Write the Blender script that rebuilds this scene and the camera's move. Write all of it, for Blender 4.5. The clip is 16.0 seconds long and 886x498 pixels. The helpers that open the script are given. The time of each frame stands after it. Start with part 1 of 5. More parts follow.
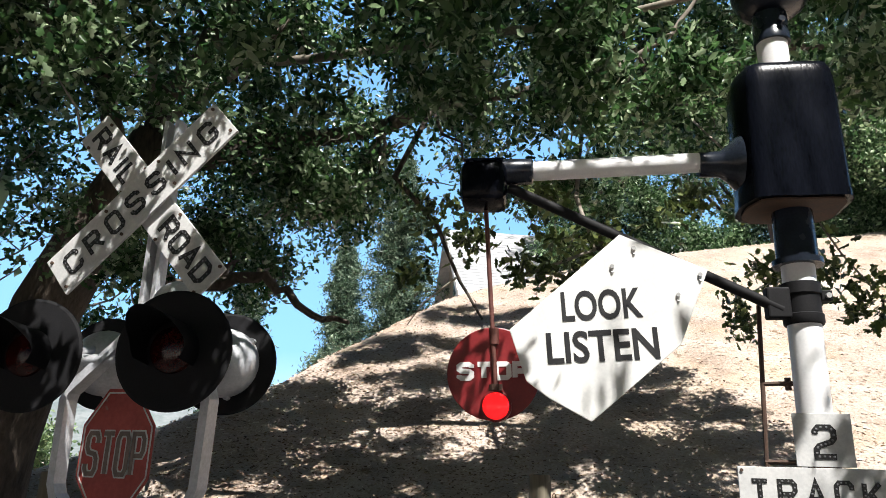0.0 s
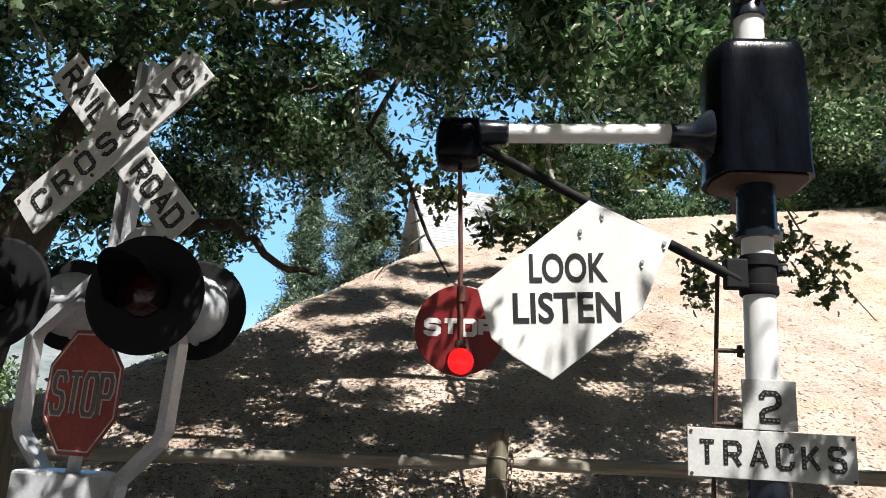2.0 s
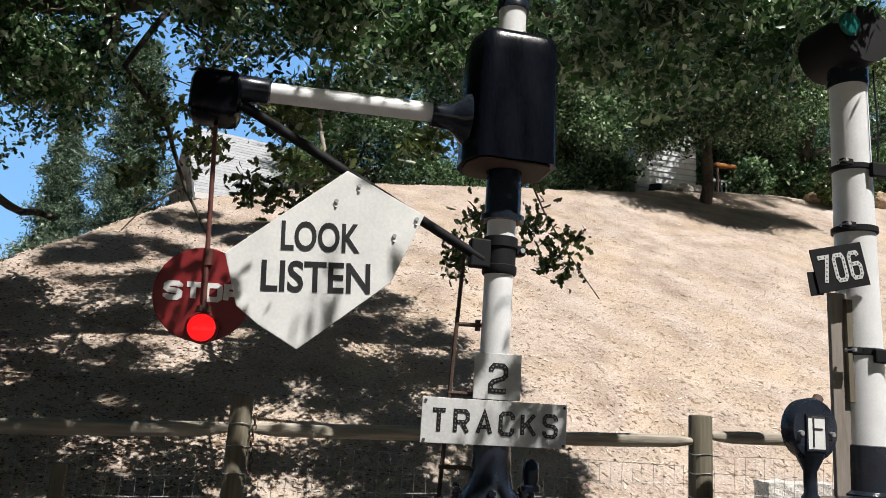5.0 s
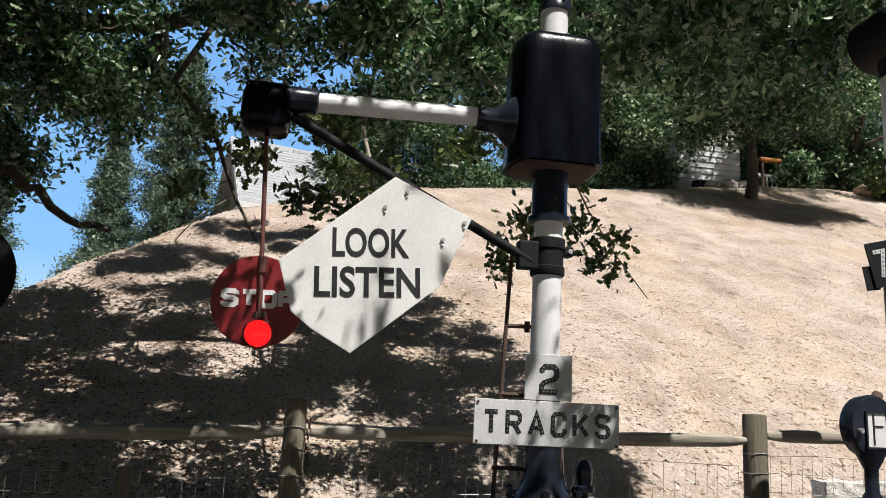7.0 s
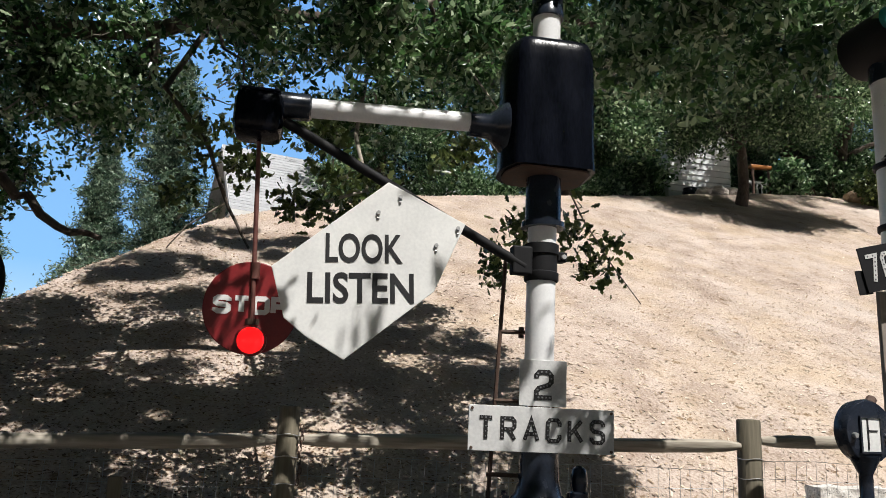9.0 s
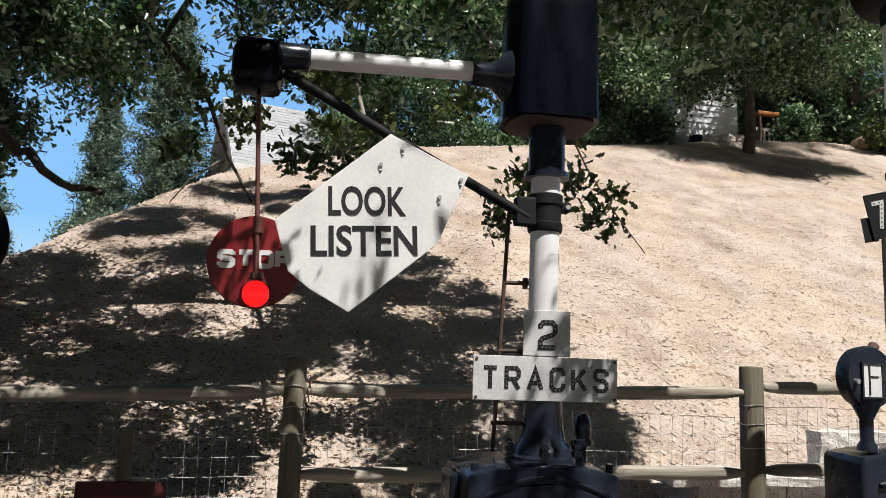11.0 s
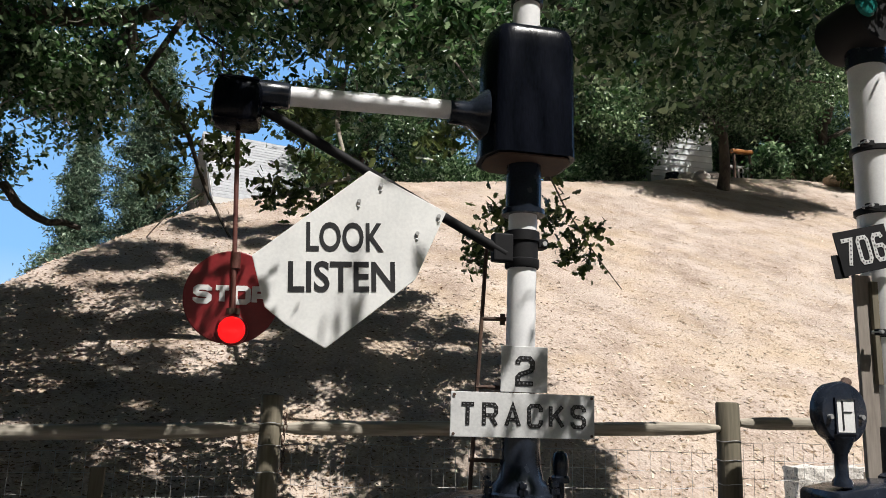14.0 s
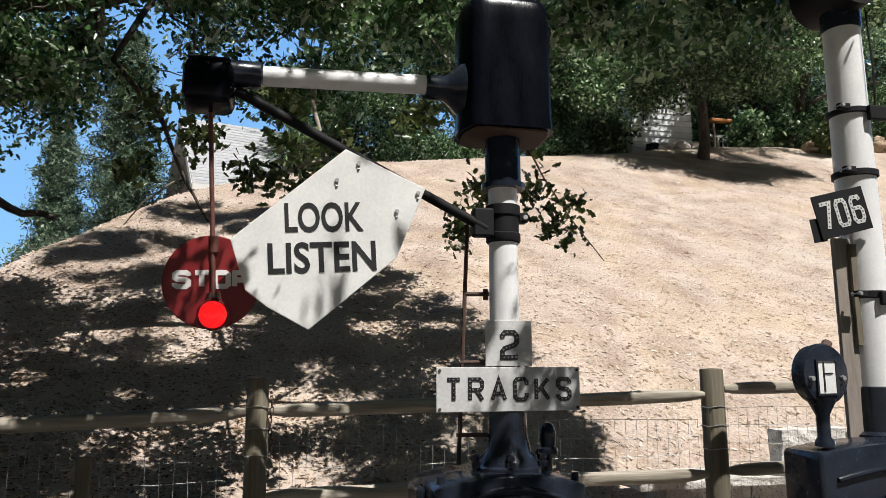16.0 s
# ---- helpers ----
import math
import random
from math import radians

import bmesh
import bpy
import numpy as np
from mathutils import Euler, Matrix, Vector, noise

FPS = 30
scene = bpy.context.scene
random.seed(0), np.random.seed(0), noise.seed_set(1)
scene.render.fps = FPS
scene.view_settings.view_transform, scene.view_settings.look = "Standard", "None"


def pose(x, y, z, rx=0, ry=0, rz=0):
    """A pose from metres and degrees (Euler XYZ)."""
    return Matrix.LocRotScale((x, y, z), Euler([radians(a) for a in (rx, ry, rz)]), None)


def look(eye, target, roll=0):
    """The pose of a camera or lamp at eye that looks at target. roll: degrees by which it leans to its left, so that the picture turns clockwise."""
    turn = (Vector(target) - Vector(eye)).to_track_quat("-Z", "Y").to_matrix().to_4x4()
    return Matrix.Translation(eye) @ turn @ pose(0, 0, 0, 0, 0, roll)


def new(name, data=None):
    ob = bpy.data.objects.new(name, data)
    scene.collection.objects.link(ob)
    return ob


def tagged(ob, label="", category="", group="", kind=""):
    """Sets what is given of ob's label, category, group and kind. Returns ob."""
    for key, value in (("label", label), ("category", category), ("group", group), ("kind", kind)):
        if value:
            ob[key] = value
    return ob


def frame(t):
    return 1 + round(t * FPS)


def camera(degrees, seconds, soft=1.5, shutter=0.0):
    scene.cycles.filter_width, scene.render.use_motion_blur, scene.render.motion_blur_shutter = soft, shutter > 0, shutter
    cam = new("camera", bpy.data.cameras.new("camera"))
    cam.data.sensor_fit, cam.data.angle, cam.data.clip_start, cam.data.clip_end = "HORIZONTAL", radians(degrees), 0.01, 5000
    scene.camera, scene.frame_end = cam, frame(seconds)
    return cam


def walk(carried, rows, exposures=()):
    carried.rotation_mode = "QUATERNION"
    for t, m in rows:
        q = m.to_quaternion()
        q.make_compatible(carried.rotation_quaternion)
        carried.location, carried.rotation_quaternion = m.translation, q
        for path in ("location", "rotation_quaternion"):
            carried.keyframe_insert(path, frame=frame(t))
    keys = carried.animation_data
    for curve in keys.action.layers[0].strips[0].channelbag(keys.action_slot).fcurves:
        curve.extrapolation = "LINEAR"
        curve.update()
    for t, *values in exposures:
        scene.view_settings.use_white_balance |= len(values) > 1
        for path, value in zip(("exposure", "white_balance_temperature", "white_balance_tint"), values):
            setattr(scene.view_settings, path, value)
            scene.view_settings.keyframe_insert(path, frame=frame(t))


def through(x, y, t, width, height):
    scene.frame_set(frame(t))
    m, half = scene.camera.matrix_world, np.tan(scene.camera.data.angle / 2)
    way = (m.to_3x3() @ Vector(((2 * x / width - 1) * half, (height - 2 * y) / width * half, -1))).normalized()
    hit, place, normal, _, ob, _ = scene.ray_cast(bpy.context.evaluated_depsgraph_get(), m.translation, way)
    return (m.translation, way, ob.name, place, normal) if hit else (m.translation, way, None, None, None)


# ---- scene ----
cam = camera(62.5, 16.0, soft=0.6)
PATH = [
    (0, (-1.381, -3.827, 1.368), (-1.621, -1.929, 1.949), 1.5),
    (0.5, (-1.357, -3.827, 1.381), (-1.475, -1.925, 1.989), 4.4),
    (1, (-1.357, -3.848, 1.379), (-1.441, -1.944, 1.986), 4.5),
    (1.5, (-1.392, -3.872, 1.369), (-1.618, -1.965, 1.927), 4.3),
    (2, (-1.416, -3.885, 1.36), (-1.557, -1.946, 1.829), 3.4),
    (2.5, (-1.408, -3.869, 1.359), (-1.489, -1.91, 1.752), 4.2),
    (3, (-1.396, -3.88, 1.358), (-1.34, -1.902, 1.645), 2.1),
    (3.5, (-1.398, -3.885, 1.375), (-1.106, -1.91, 1.488), 0.9),
    (4, (-1.377, -3.909, 1.399), (-0.956, -1.961, 1.572), -0.6),
    (4.5, (-1.279, -3.882, 1.426), (-0.874, -1.951, 1.757), 2.6),
    (5, (-1.266, -3.878, 1.451), (-0.814, -1.968, 1.835), 3.7),
    (7.5, (-1.328, -3.912, 1.438), (-0.995, -1.979, 1.829), 2.9),
    (8, (-1.319, -3.893, 1.434), (-0.947, -1.971, 1.846), 3.0),
    (8.5, (-1.324, -3.893, 1.432), (-0.948, -1.971, 1.833), 2.8),
    (9, (-1.327, -3.89, 1.432), (-0.961, -1.966, 1.84), 2.7),
    (9.5, (-1.342, -3.884, 1.443), (-1.024, -1.941, 1.792), 3.0),
    (12, (-1.306, -3.883, 1.433), (-0.912, -1.941, 1.704), 1.8),
    (12.5, (-1.314, -3.872, 1.438), (-0.897, -1.938, 1.728), 2.9),
    (13, (-1.32, -3.9, 1.44), (-0.968, -1.961, 1.783), 2.8),
    (13.5, (-1.317, -3.897, 1.434), (-0.921, -1.968, 1.786), 1.8),
    (14, (-1.31, -3.904, 1.441), (-0.9, -1.982, 1.813), 2.0),
    (14.5, (-1.305, -3.893, 1.44), (-0.892, -1.97, 1.802), 0.8),
    (15, (-1.297, -3.885, 1.44), (-0.87, -1.961, 1.782), 0.4),
    (15.5, (-1.289, -3.889, 1.431), (-0.879, -1.963, 1.781), 0.1),
    (16, (-1.285, -3.888, 1.432), (-0.831, -1.966, 1.748), -0.2),
]
walk(cam, [(t, look(e, g, r)) for t, e, g, r in PATH], [(0, 0.92), (1.6, 0.88), (2.6, 0.72), (3.6, 0.50), (4.5, 0.33), (16, 0.33)])

# ---- light: a high sun behind the camera, a clear sky ----
SUN_DIR = Vector((0.225, -0.455, 0.86)).normalized()
world = bpy.data.worlds.new("sky")
scene.world = world
world.use_nodes = True
wn = world.node_tree
sky = wn.nodes.new("ShaderNodeTexSky")
sky.sky_type = 'NISHITA'
sky.sun_disc = False
sky.sun_elevation = math.asin(SUN_DIR.z)
sky.sun_rotation = math.atan2(SUN_DIR.x, SUN_DIR.y)
sky.altitude = 2500.0
sky.air_density = 0.12
sky.dust_density = 0.0
sky.ozone_density = 1.0
wn.nodes["Background"].inputs["Strength"].default_value = 0.05
wn.links.new(sky.outputs[0], wn.nodes["Background"].inputs["Color"])
sun = new("sun", bpy.data.lights.new("sun", 'SUN'))
sun.data.energy, sun.data.angle, sun.data.color = 5.0, radians(0.45), (1.0, 0.97, 0.925)
sun.matrix_world = look(SUN_DIR * 50, (0, 0, 0))
scene.view_settings.exposure = 0.33


# ---- materials ----
def surf(name, c1, c2, scale=6.0, rough=0.6, bump=0.2, fine=60.0, metal=0.0, stretch=(1, 1, 1), dist=0.01,
         spots=None, per_object=0.0, spec=0.5):
    """Two-scale procedural surface: broad patches from c1 to c2, fine grain, relief and worn spots."""
    m = bpy.data.materials.new(name)
    m.use_nodes = True
    nt = m.node_tree
    N, L = nt.nodes, nt.links
    b = N["Principled BSDF"]
    b.inputs["Metallic"].default_value = metal
    b.inputs["Specular IOR Level"].default_value = spec
    tc = N.new("ShaderNodeTexCoord")
    mp = N.new("ShaderNodeMapping")
    mp.inputs["Scale"].default_value = stretch
    L.new(tc.outputs["Object"], mp.inputs["Vector"])
    n1 = N.new("ShaderNodeTexNoise")
    n1.inputs["Scale"].default_value, n1.inputs["Detail"].default_value = scale, 6
    n2 = N.new("ShaderNodeTexNoise")
    n2.inputs["Scale"].default_value, n2.inputs["Detail"].default_value = fine, 4
    for n in (n1, n2):
        L.new(mp.outputs[0], n.inputs["Vector"])
    mix = N.new("ShaderNodeMath")
    mix.operation = 'MULTIPLY_ADD'
    mix.inputs[1].default_value = 0.45
    L.new(n2.outputs["Fac"], mix.inputs[0])
    k = N.new("ShaderNodeMath")
    k.operation = 'MULTIPLY'
    k.inputs[1].default_value = 0.6
    L.new(n1.outputs["Fac"], k.inputs[0])
    L.new(k.outputs[0], mix.inputs[2])
    ramp = N.new("ShaderNodeValToRGB")
    ramp.color_ramp.elements[0].position, ramp.color_ramp.elements[0].color = 0.36, (*c1, 1)
    ramp.color_ramp.elements[1].position, ramp.color_ramp.elements[1].color = 0.68, (*c2, 1)
    L.new(mix.outputs[0], ramp.inputs[0])
    col = ramp.outputs[0]
    if spots:
        sc, thr, colour = spots
        n3 = N.new("ShaderNodeTexNoise")
        n3.inputs["Scale"].default_value, n3.inputs["Detail"].default_value = sc, 8
        L.new(mp.outputs[0], n3.inputs["Vector"])
        r3 = N.new("ShaderNodeValToRGB")
        r3.color_ramp.elements[0].position, r3.color_ramp.elements[1].position = thr, thr + 0.04
        L.new(n3.outputs["Fac"], r3.inputs[0])
        mx = N.new("ShaderNodeMix")
        mx.data_type = 'RGBA'
        L.new(r3.outputs[0], mx.inputs[0])
        L.new(col, mx.inputs[6])
        mx.inputs[7].default_value = (*colour, 1)
        col = mx.outputs[2]
    if per_object:
        oi = N.new("ShaderNodeObjectInfo")
        ma = N.new("ShaderNodeMapRange")
        ma.inputs[3].default_value, ma.inputs[4].default_value = 1 - per_object, 1 + per_object
        L.new(oi.outputs["Random"], ma.inputs[0])
        hs = N.new("ShaderNodeHueSaturation")
        L.new(ma.outputs[0], hs.inputs["Value"])
        L.new(col, hs.inputs["Color"])
        col = hs.outputs[0]
    L.new(col, b.inputs["Base Color"])
    rr = N.new("ShaderNodeMapRange")
    rr.inputs[3].default_value, rr.inputs[4].default_value = max(0.05, rough - 0.12), min(1, rough + 0.12)
    L.new(n1.outputs["Fac"], rr.inputs[0])
    L.new(rr.outputs[0], b.inputs["Roughness"])
    bp = N.new("ShaderNodeBump")
    bp.inputs["Strength"].default_value, bp.inputs["Distance"].default_value = bump, dist
    L.new(mix.outputs[0], bp.inputs["Height"])
    L.new(bp.outputs[0], b.inputs["Normal"])
    return m


def leaf_mat(name, dark, mid, pale, gloss=0.38, through=0.3):
    """Leaves: each island of one random tone, most dark, a few pale; some light passes through."""
    m = bpy.data.materials.new(name)
    m.use_nodes = True
    nt = m.node_tree
    N, L = nt.nodes, nt.links
    b = N["Principled BSDF"]
    geo = N.new("ShaderNodeNewGeometry")
    ramp = N.new("ShaderNodeValToRGB")
    ramp.color_ramp.elements[0].color, ramp.color_ramp.elements[1].color = (*dark, 1), (*pale, 1)
    for at, c in ((0.55, mid), (0.86, tuple(0.6 * x + 0.4 * y for x, y in zip(mid, pale)))):
        ramp.color_ramp.elements.new(at).color = (*c, 1)
    L.new(geo.outputs["Random Per Island"], ramp.inputs[0])
    L.new(ramp.outputs[0], b.inputs["Base Color"])
    b.inputs["Roughness"].default_value = gloss
    tr = N.new("ShaderNodeBsdfTranslucent")
    hs = N.new("ShaderNodeHueSaturation")
    hs.inputs["Value"].default_value, hs.inputs["Saturation"].default_value = 1.8, 1.12
    L.new(ramp.outputs[0], hs.inputs["Color"])
    L.new(hs.outputs[0], tr.inputs["Color"])
    mx = N.new("ShaderNodeMixShader")
    mx.inputs[0].default_value = through
    L.new(b.outputs[0], mx.inputs[1])
    L.new(tr.outputs[0], mx.inputs[2])
    L.new(mx.outputs[0], N["Material Output"].inputs["Surface"])
    return m


def glow_mat(name, colour, strength):
    m = bpy.data.materials.new(name)
    m.use_nodes = True
    b = m.node_tree.nodes["Principled BSDF"]
    b.inputs["Base Color"].default_value = (*colour, 1)
    b.inputs["Emission Color"].default_value = (*colour, 1)
    b.inputs["Emission Strength"].default_value = strength
    b.inputs["Roughness"].default_value = 0.25
    return m


M_BLACK = surf("black_enamel", (0.010, 0.013, 0.020), (0.020, 0.026, 0.040), 9, 0.24, 0.22, 90, dist=0.003, spec=0.42)
M_BLACKFLAT = surf("flat_black_paint", (0.006, 0.006, 0.007), (0.012, 0.012, 0.014), 12, 0.7, 0.2, 120, dist=0.002, spec=0.25)
M_CASE = surf("thick_black_enamel", (0.002, 0.0025, 0.004), (0.006, 0.0075, 0.013), 9, 0.22, 0.42, 110, stretch=(1, 1, 0.22), dist=0.005, spec=0.10)
M_WHITE = surf("white_gloss_paint", (0.76, 0.76, 0.77), (0.88, 0.88, 0.88), 7, 0.35, 0.12, 80, dist=0.002,
               spots=(22, 0.74, (0.32, 0.30, 0.27)))
M_SIGN = surf("white_sign_paint", (0.68, 0.68, 0.67), (0.82, 0.82, 0.80), 5, 0.45, 0.1, 60, dist=0.002,
              spots=(14, 0.76, (0.5, 0.47, 0.42)))
M_SIGNGREY = surf("weathered_sign_enamel", (0.50, 0.50, 0.50), (0.66, 0.66, 0.65), 6, 0.45, 0.1, 70, dist=0.002,
                  spots=(16, 0.72, (0.36, 0.33, 0.30)))
M_LETTER = surf("black_letter_paint", (0.008, 0.008, 0.010), (0.02, 0.02, 0.022), 15, 0.5, 0.1, 90, dist=0.001)
M_REFLET = surf("reflector_letters", (0.008, 0.008, 0.009), (0.02, 0.02, 0.02), 30, 0.4, 0.2, 120, dist=0.002)


M_STUD = surf("glass_reflector_stud", (0.10, 0.10, 0.11), (0.24, 0.24, 0.25), 60, 0.15, 0.05, 120)
M_RED = surf("banner_red", (0.17, 0.010, 0.014), (0.24, 0.018, 0.020), 6, 0.4, 0.1, 60, dist=0.002)
M_REDOLD = surf("faded_red_enamel", (0.30, 0.035, 0.03), (0.46, 0.075, 0.06), 5, 0.5, 0.15, 50, dist=0.002,
                spots=(9, 0.70, (0.30, 0.20, 0.17)))
M_FADED = surf("worn_letter_grey", (0.13, 0.10, 0.09), (0.24, 0.17, 0.15), 12, 0.6, 0.2, 60)
M_REDDARK = surf("dark_red_board", (0.07, 0.012, 0.012), (0.11, 0.02, 0.018), 6, 0.6, 0.2, 50)
M_ALU = surf("aluminium_paint", (0.42, 0.43, 0.45), (0.62, 0.63, 0.66), 6, 0.42, 0.2, 70, metal=0.25, dist=0.003,
             spots=(20, 0.74, (0.22, 0.17, 0.13)))
M_STEEL = surf("rusty_steel", (0.05, 0.03, 0.022), (0.11, 0.06, 0.04), 14, 0.75, 0.4, 90, dist=0.003)
M_ROD = surf("rod_red_brown", (0.09, 0.025, 0.02), (0.16, 0.06, 0.045), 12, 0.6, 0.3, 80, dist=0.002)
M_ZINC = surf("galvanised_wire", (0.35, 0.35, 0.35), (0.5, 0.5, 0.5), 20, 0.5, 0.1, 90, metal=0.5)
M_POST = surf("weathered_post_wood", (0.095, 0.082, 0.055), (0.215, 0.188, 0.135), 5, 0.85, 0.7, 40, stretch=(1, 1, 0.08),
              dist=0.012, spots=(7, 0.72, (0.09, 0.08, 0.06)), per_object=0.12)
M_RAIL = surf("weathered_rail_wood", (0.21, 0.18, 0.14), (0.50, 0.455, 0.38), 5, 0.85, 0.8, 40, stretch=(0.08, 1, 1),
              dist=0.012, spots=(5, 0.72, (0.12, 0.10, 0.08)), per_object=0.15)
M_TIMBER = surf("dark_landscape_timber", (0.04, 0.032, 0.026), (0.10, 0.085, 0.07), 6, 0.9, 0.7, 40, stretch=(0.1, 1, 1))
M_STONE = surf("pale_wall_stone", (0.44, 0.41, 0.38), (0.72, 0.69, 0.65), 9, 0.9, 1.0, 45, dist=0.03,
               spots=(50, 0.60, (0.16, 0.15, 0.14)), per_object=0.12)
M_BOULDER = surf("tan_boulder", (0.24, 0.165, 0.11), (0.48, 0.36, 0.26), 5, 0.9, 0.9, 30, dist=0.04)
M_SOIL = surf("dry_hill_soil", (0.29, 0.215, 0.165), (0.60, 0.50, 0.435), 1.6, 0.95, 1.0, 30, dist=0.06,
              spots=(5.0, 0.66, (0.20, 0.135, 0.085)))


def straw_patches(m):
    """Yellow straw and grey dust drift over the soil in uneven patches, with fine dark crumbs."""
    nt = m.node_tree
    b = nt.nodes["Principled BSDF"]
    tc = nt.nodes.new("ShaderNodeTexCoord")
    col = b.inputs["Base Color"].links[0].from_socket
    for scale, lo, hi, colour, most in ((0.75, 0.47, 0.66, (0.58, 0.44, 0.28), 0.38), (0.5, 0.52, 0.7, (0.54, 0.47, 0.42), 0.6),
                                        (26.0, 0.60, 0.67, (0.16, 0.105, 0.07), 0.65), (15.0, 0.61, 0.69, (0.70, 0.60, 0.48), 0.6)):
        n, mr, mx = [nt.nodes.new(k) for k in ("ShaderNodeTexNoise", "ShaderNodeMapRange", "ShaderNodeMix")]
        n.inputs["Scale"].default_value, n.inputs["Detail"].default_value, n.inputs["Roughness"].default_value = scale, 7, 0.65
        mr.inputs[1].default_value, mr.inputs[2].default_value, mr.inputs[4].default_value = lo, hi, most
        mx.data_type = 'RGBA'
        nt.links.new(tc.outputs["Object"], n.inputs["Vector"])
        nt.links.new(n.outputs["Fac"], mr.inputs[0])
        nt.links.new(mr.outputs[0], mx.inputs[0])
        nt.links.new(col, mx.inputs[6])
        mx.inputs[7].default_value = (*colour, 1)
        col = mx.outputs[2]
    nt.links.new(col, b.inputs["Base Color"])


straw_patches(M_SOIL)
# dark tone of the unseen near ground, chosen to keep bounced light low
M_NEARDARK = surf("unseen_dark_ground", (0.025, 0.025, 0.025), (0.085, 0.08, 0.075), 18, 0.95, 1.0, 70, dist=0.04)
M_CHIP = leaf_mat("dry_litter", (0.27, 0.19, 0.125), (0.50, 0.40, 0.30), (0.74, 0.65, 0.54), 0.85, 0.0)
M_BARK = surf("oak_bark", (0.035, 0.026, 0.02), (0.12, 0.095, 0.075), 5, 0.95, 1.0, 30, stretch=(1, 1, 0.35), dist=0.04)
M_TWIG = surf("pale_twig_bark", (0.16, 0.135, 0.11), (0.34, 0.30, 0.25), 9, 0.9, 0.5, 50)
# palest tones of oak_leaf and hilltop_leaf put sunlit highlights into the colour
M_LEAF = leaf_mat("oak_leaf", (0.015, 0.038, 0.016), (0.070, 0.132, 0.050), (0.46, 0.54, 0.37), 0.24, 0.38)
M_LEAFDRY = leaf_mat("olive_oak_leaf", (0.020, 0.034, 0.011), (0.070, 0.100, 0.030), (0.27, 0.31, 0.12), 0.33, 0.25)
M_LEAFTOP = leaf_mat("hilltop_leaf", (0.010, 0.030, 0.012), (0.064, 0.128, 0.050), (0.50, 0.62, 0.40), 0.28, 0.32)
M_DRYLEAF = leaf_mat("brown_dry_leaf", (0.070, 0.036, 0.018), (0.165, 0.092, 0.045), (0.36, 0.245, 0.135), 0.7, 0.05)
M_NEEDLE = leaf_mat("spruce_needles", (0.022, 0.052, 0.036), (0.095, 0.160, 0.098), (0.34, 0.43, 0.31), 0.5, 0.15)
M_SHRUB = leaf_mat("grey_green_shrub", (0.04, 0.075, 0.03), (0.09, 0.15, 0.06), (0.26, 0.34, 0.17), 0.5, 0.2)
M_ROOF = surf("grey_asphalt_shingle", (0.30, 0.31, 0.33), (0.44, 0.45, 0.47), 8, 0.9, 0.4, 60, per_object=0.1)
M_SIDING = surf("pale_grey_siding", (0.52, 0.55, 0.57), (0.64, 0.66, 0.68), 3, 0.6, 0.15, 40)
M_WALLTAN = surf("tan_house_wall", (0.22, 0.20, 0.18), (0.30, 0.28, 0.25), 4, 0.8, 0.2, 40)
M_TRIM = surf("white_trim", (0.66, 0.66, 0.65), (0.78, 0.78, 0.77), 6, 0.5, 0.1, 50)
M_BOARD = surf("grey_brown_board", (0.20, 0.17, 0.145), (0.32, 0.28, 0.24), 6, 0.8, 0.4, 50, stretch=(1, 1, 0.15))
M_FAR = surf("far_hill_scrub", (0.10, 0.13, 0.12), (0.24, 0.25, 0.24), 0.01, 1.0, 0.1, 0.06)
M_LENSRED = glow_mat("lit_red_lens", (1.0, 0.010, 0.012), 0.95)
M_LENSDARK = surf("unlit_red_lens", (0.022, 0.003, 0.002), (0.045, 0.006, 0.004), 20, 0.15, 0.2, 150)
M_LENSGREEN = surf("unlit_green_lens", (0.01, 0.12, 0.11), (0.02, 0.18, 0.16), 20, 0.15, 0.2, 150)
M_GLASS = surf("dark_window_glass", (0.02, 0.025, 0.03), (0.04, 0.05, 0.06), 3, 0.1, 0.02, 20)
M_ORANGE = surf("orange_paint", (0.28, 0.09, 0.015), (0.42, 0.16, 0.03), 8, 0.5, 0.1, 60)


# ---- mesh helpers ----
def thing(name, at, label, category, group="", kind=""):
    e = new(name)
    e.location = at
    tagged(e, label, category, group, kind)
    return e


def where(ob):
    v = Vector((0, 0, 0))
    while ob:
        v += ob.location
        ob = ob.parent
    return v


def part(name, bm, material, parent=None, label="", smooth=False, bevel=0.0):
    """One mesh object from a bmesh in world coordinates, under a thing or a part."""
    if bevel:
        bmesh.ops.bevel(bm, geom=[e for e in bm.edges if len(e.link_faces) == 2 and e.calc_face_angle(0) > 0.6],
                        offset=bevel, segments=2, affect='EDGES', profile=0.5)
    org = where(parent) if parent else Vector((0, 0, 0))
    if parent:
        bmesh.ops.translate(bm, vec=-org, verts=bm.verts)
    me = bpy.data.meshes.new(name)
    bm.normal_update()
    bm.to_mesh(me)
    bm.free()
    me.materials.append(material)
    if smooth:
        for p in me.polygons:
            p.use_smooth = True
        me.set_sharp_from_angle(angle=radians(40))
    ob = new(name, me)
    ob.parent = parent
    if label:
        tagged(ob, label)
    return ob


def bbox(x0, x1, y0, y1, z0, z1, bm=None):
    bm = bm or bmesh.new()
    bmesh.ops.create_cube(bm, size=1, matrix=Matrix.LocRotScale(
        ((x0 + x1) / 2, (y0 + y1) / 2, (z0 + z1) / 2), None, (x1 - x0, y1 - y0, z1 - z0)))
    return bm


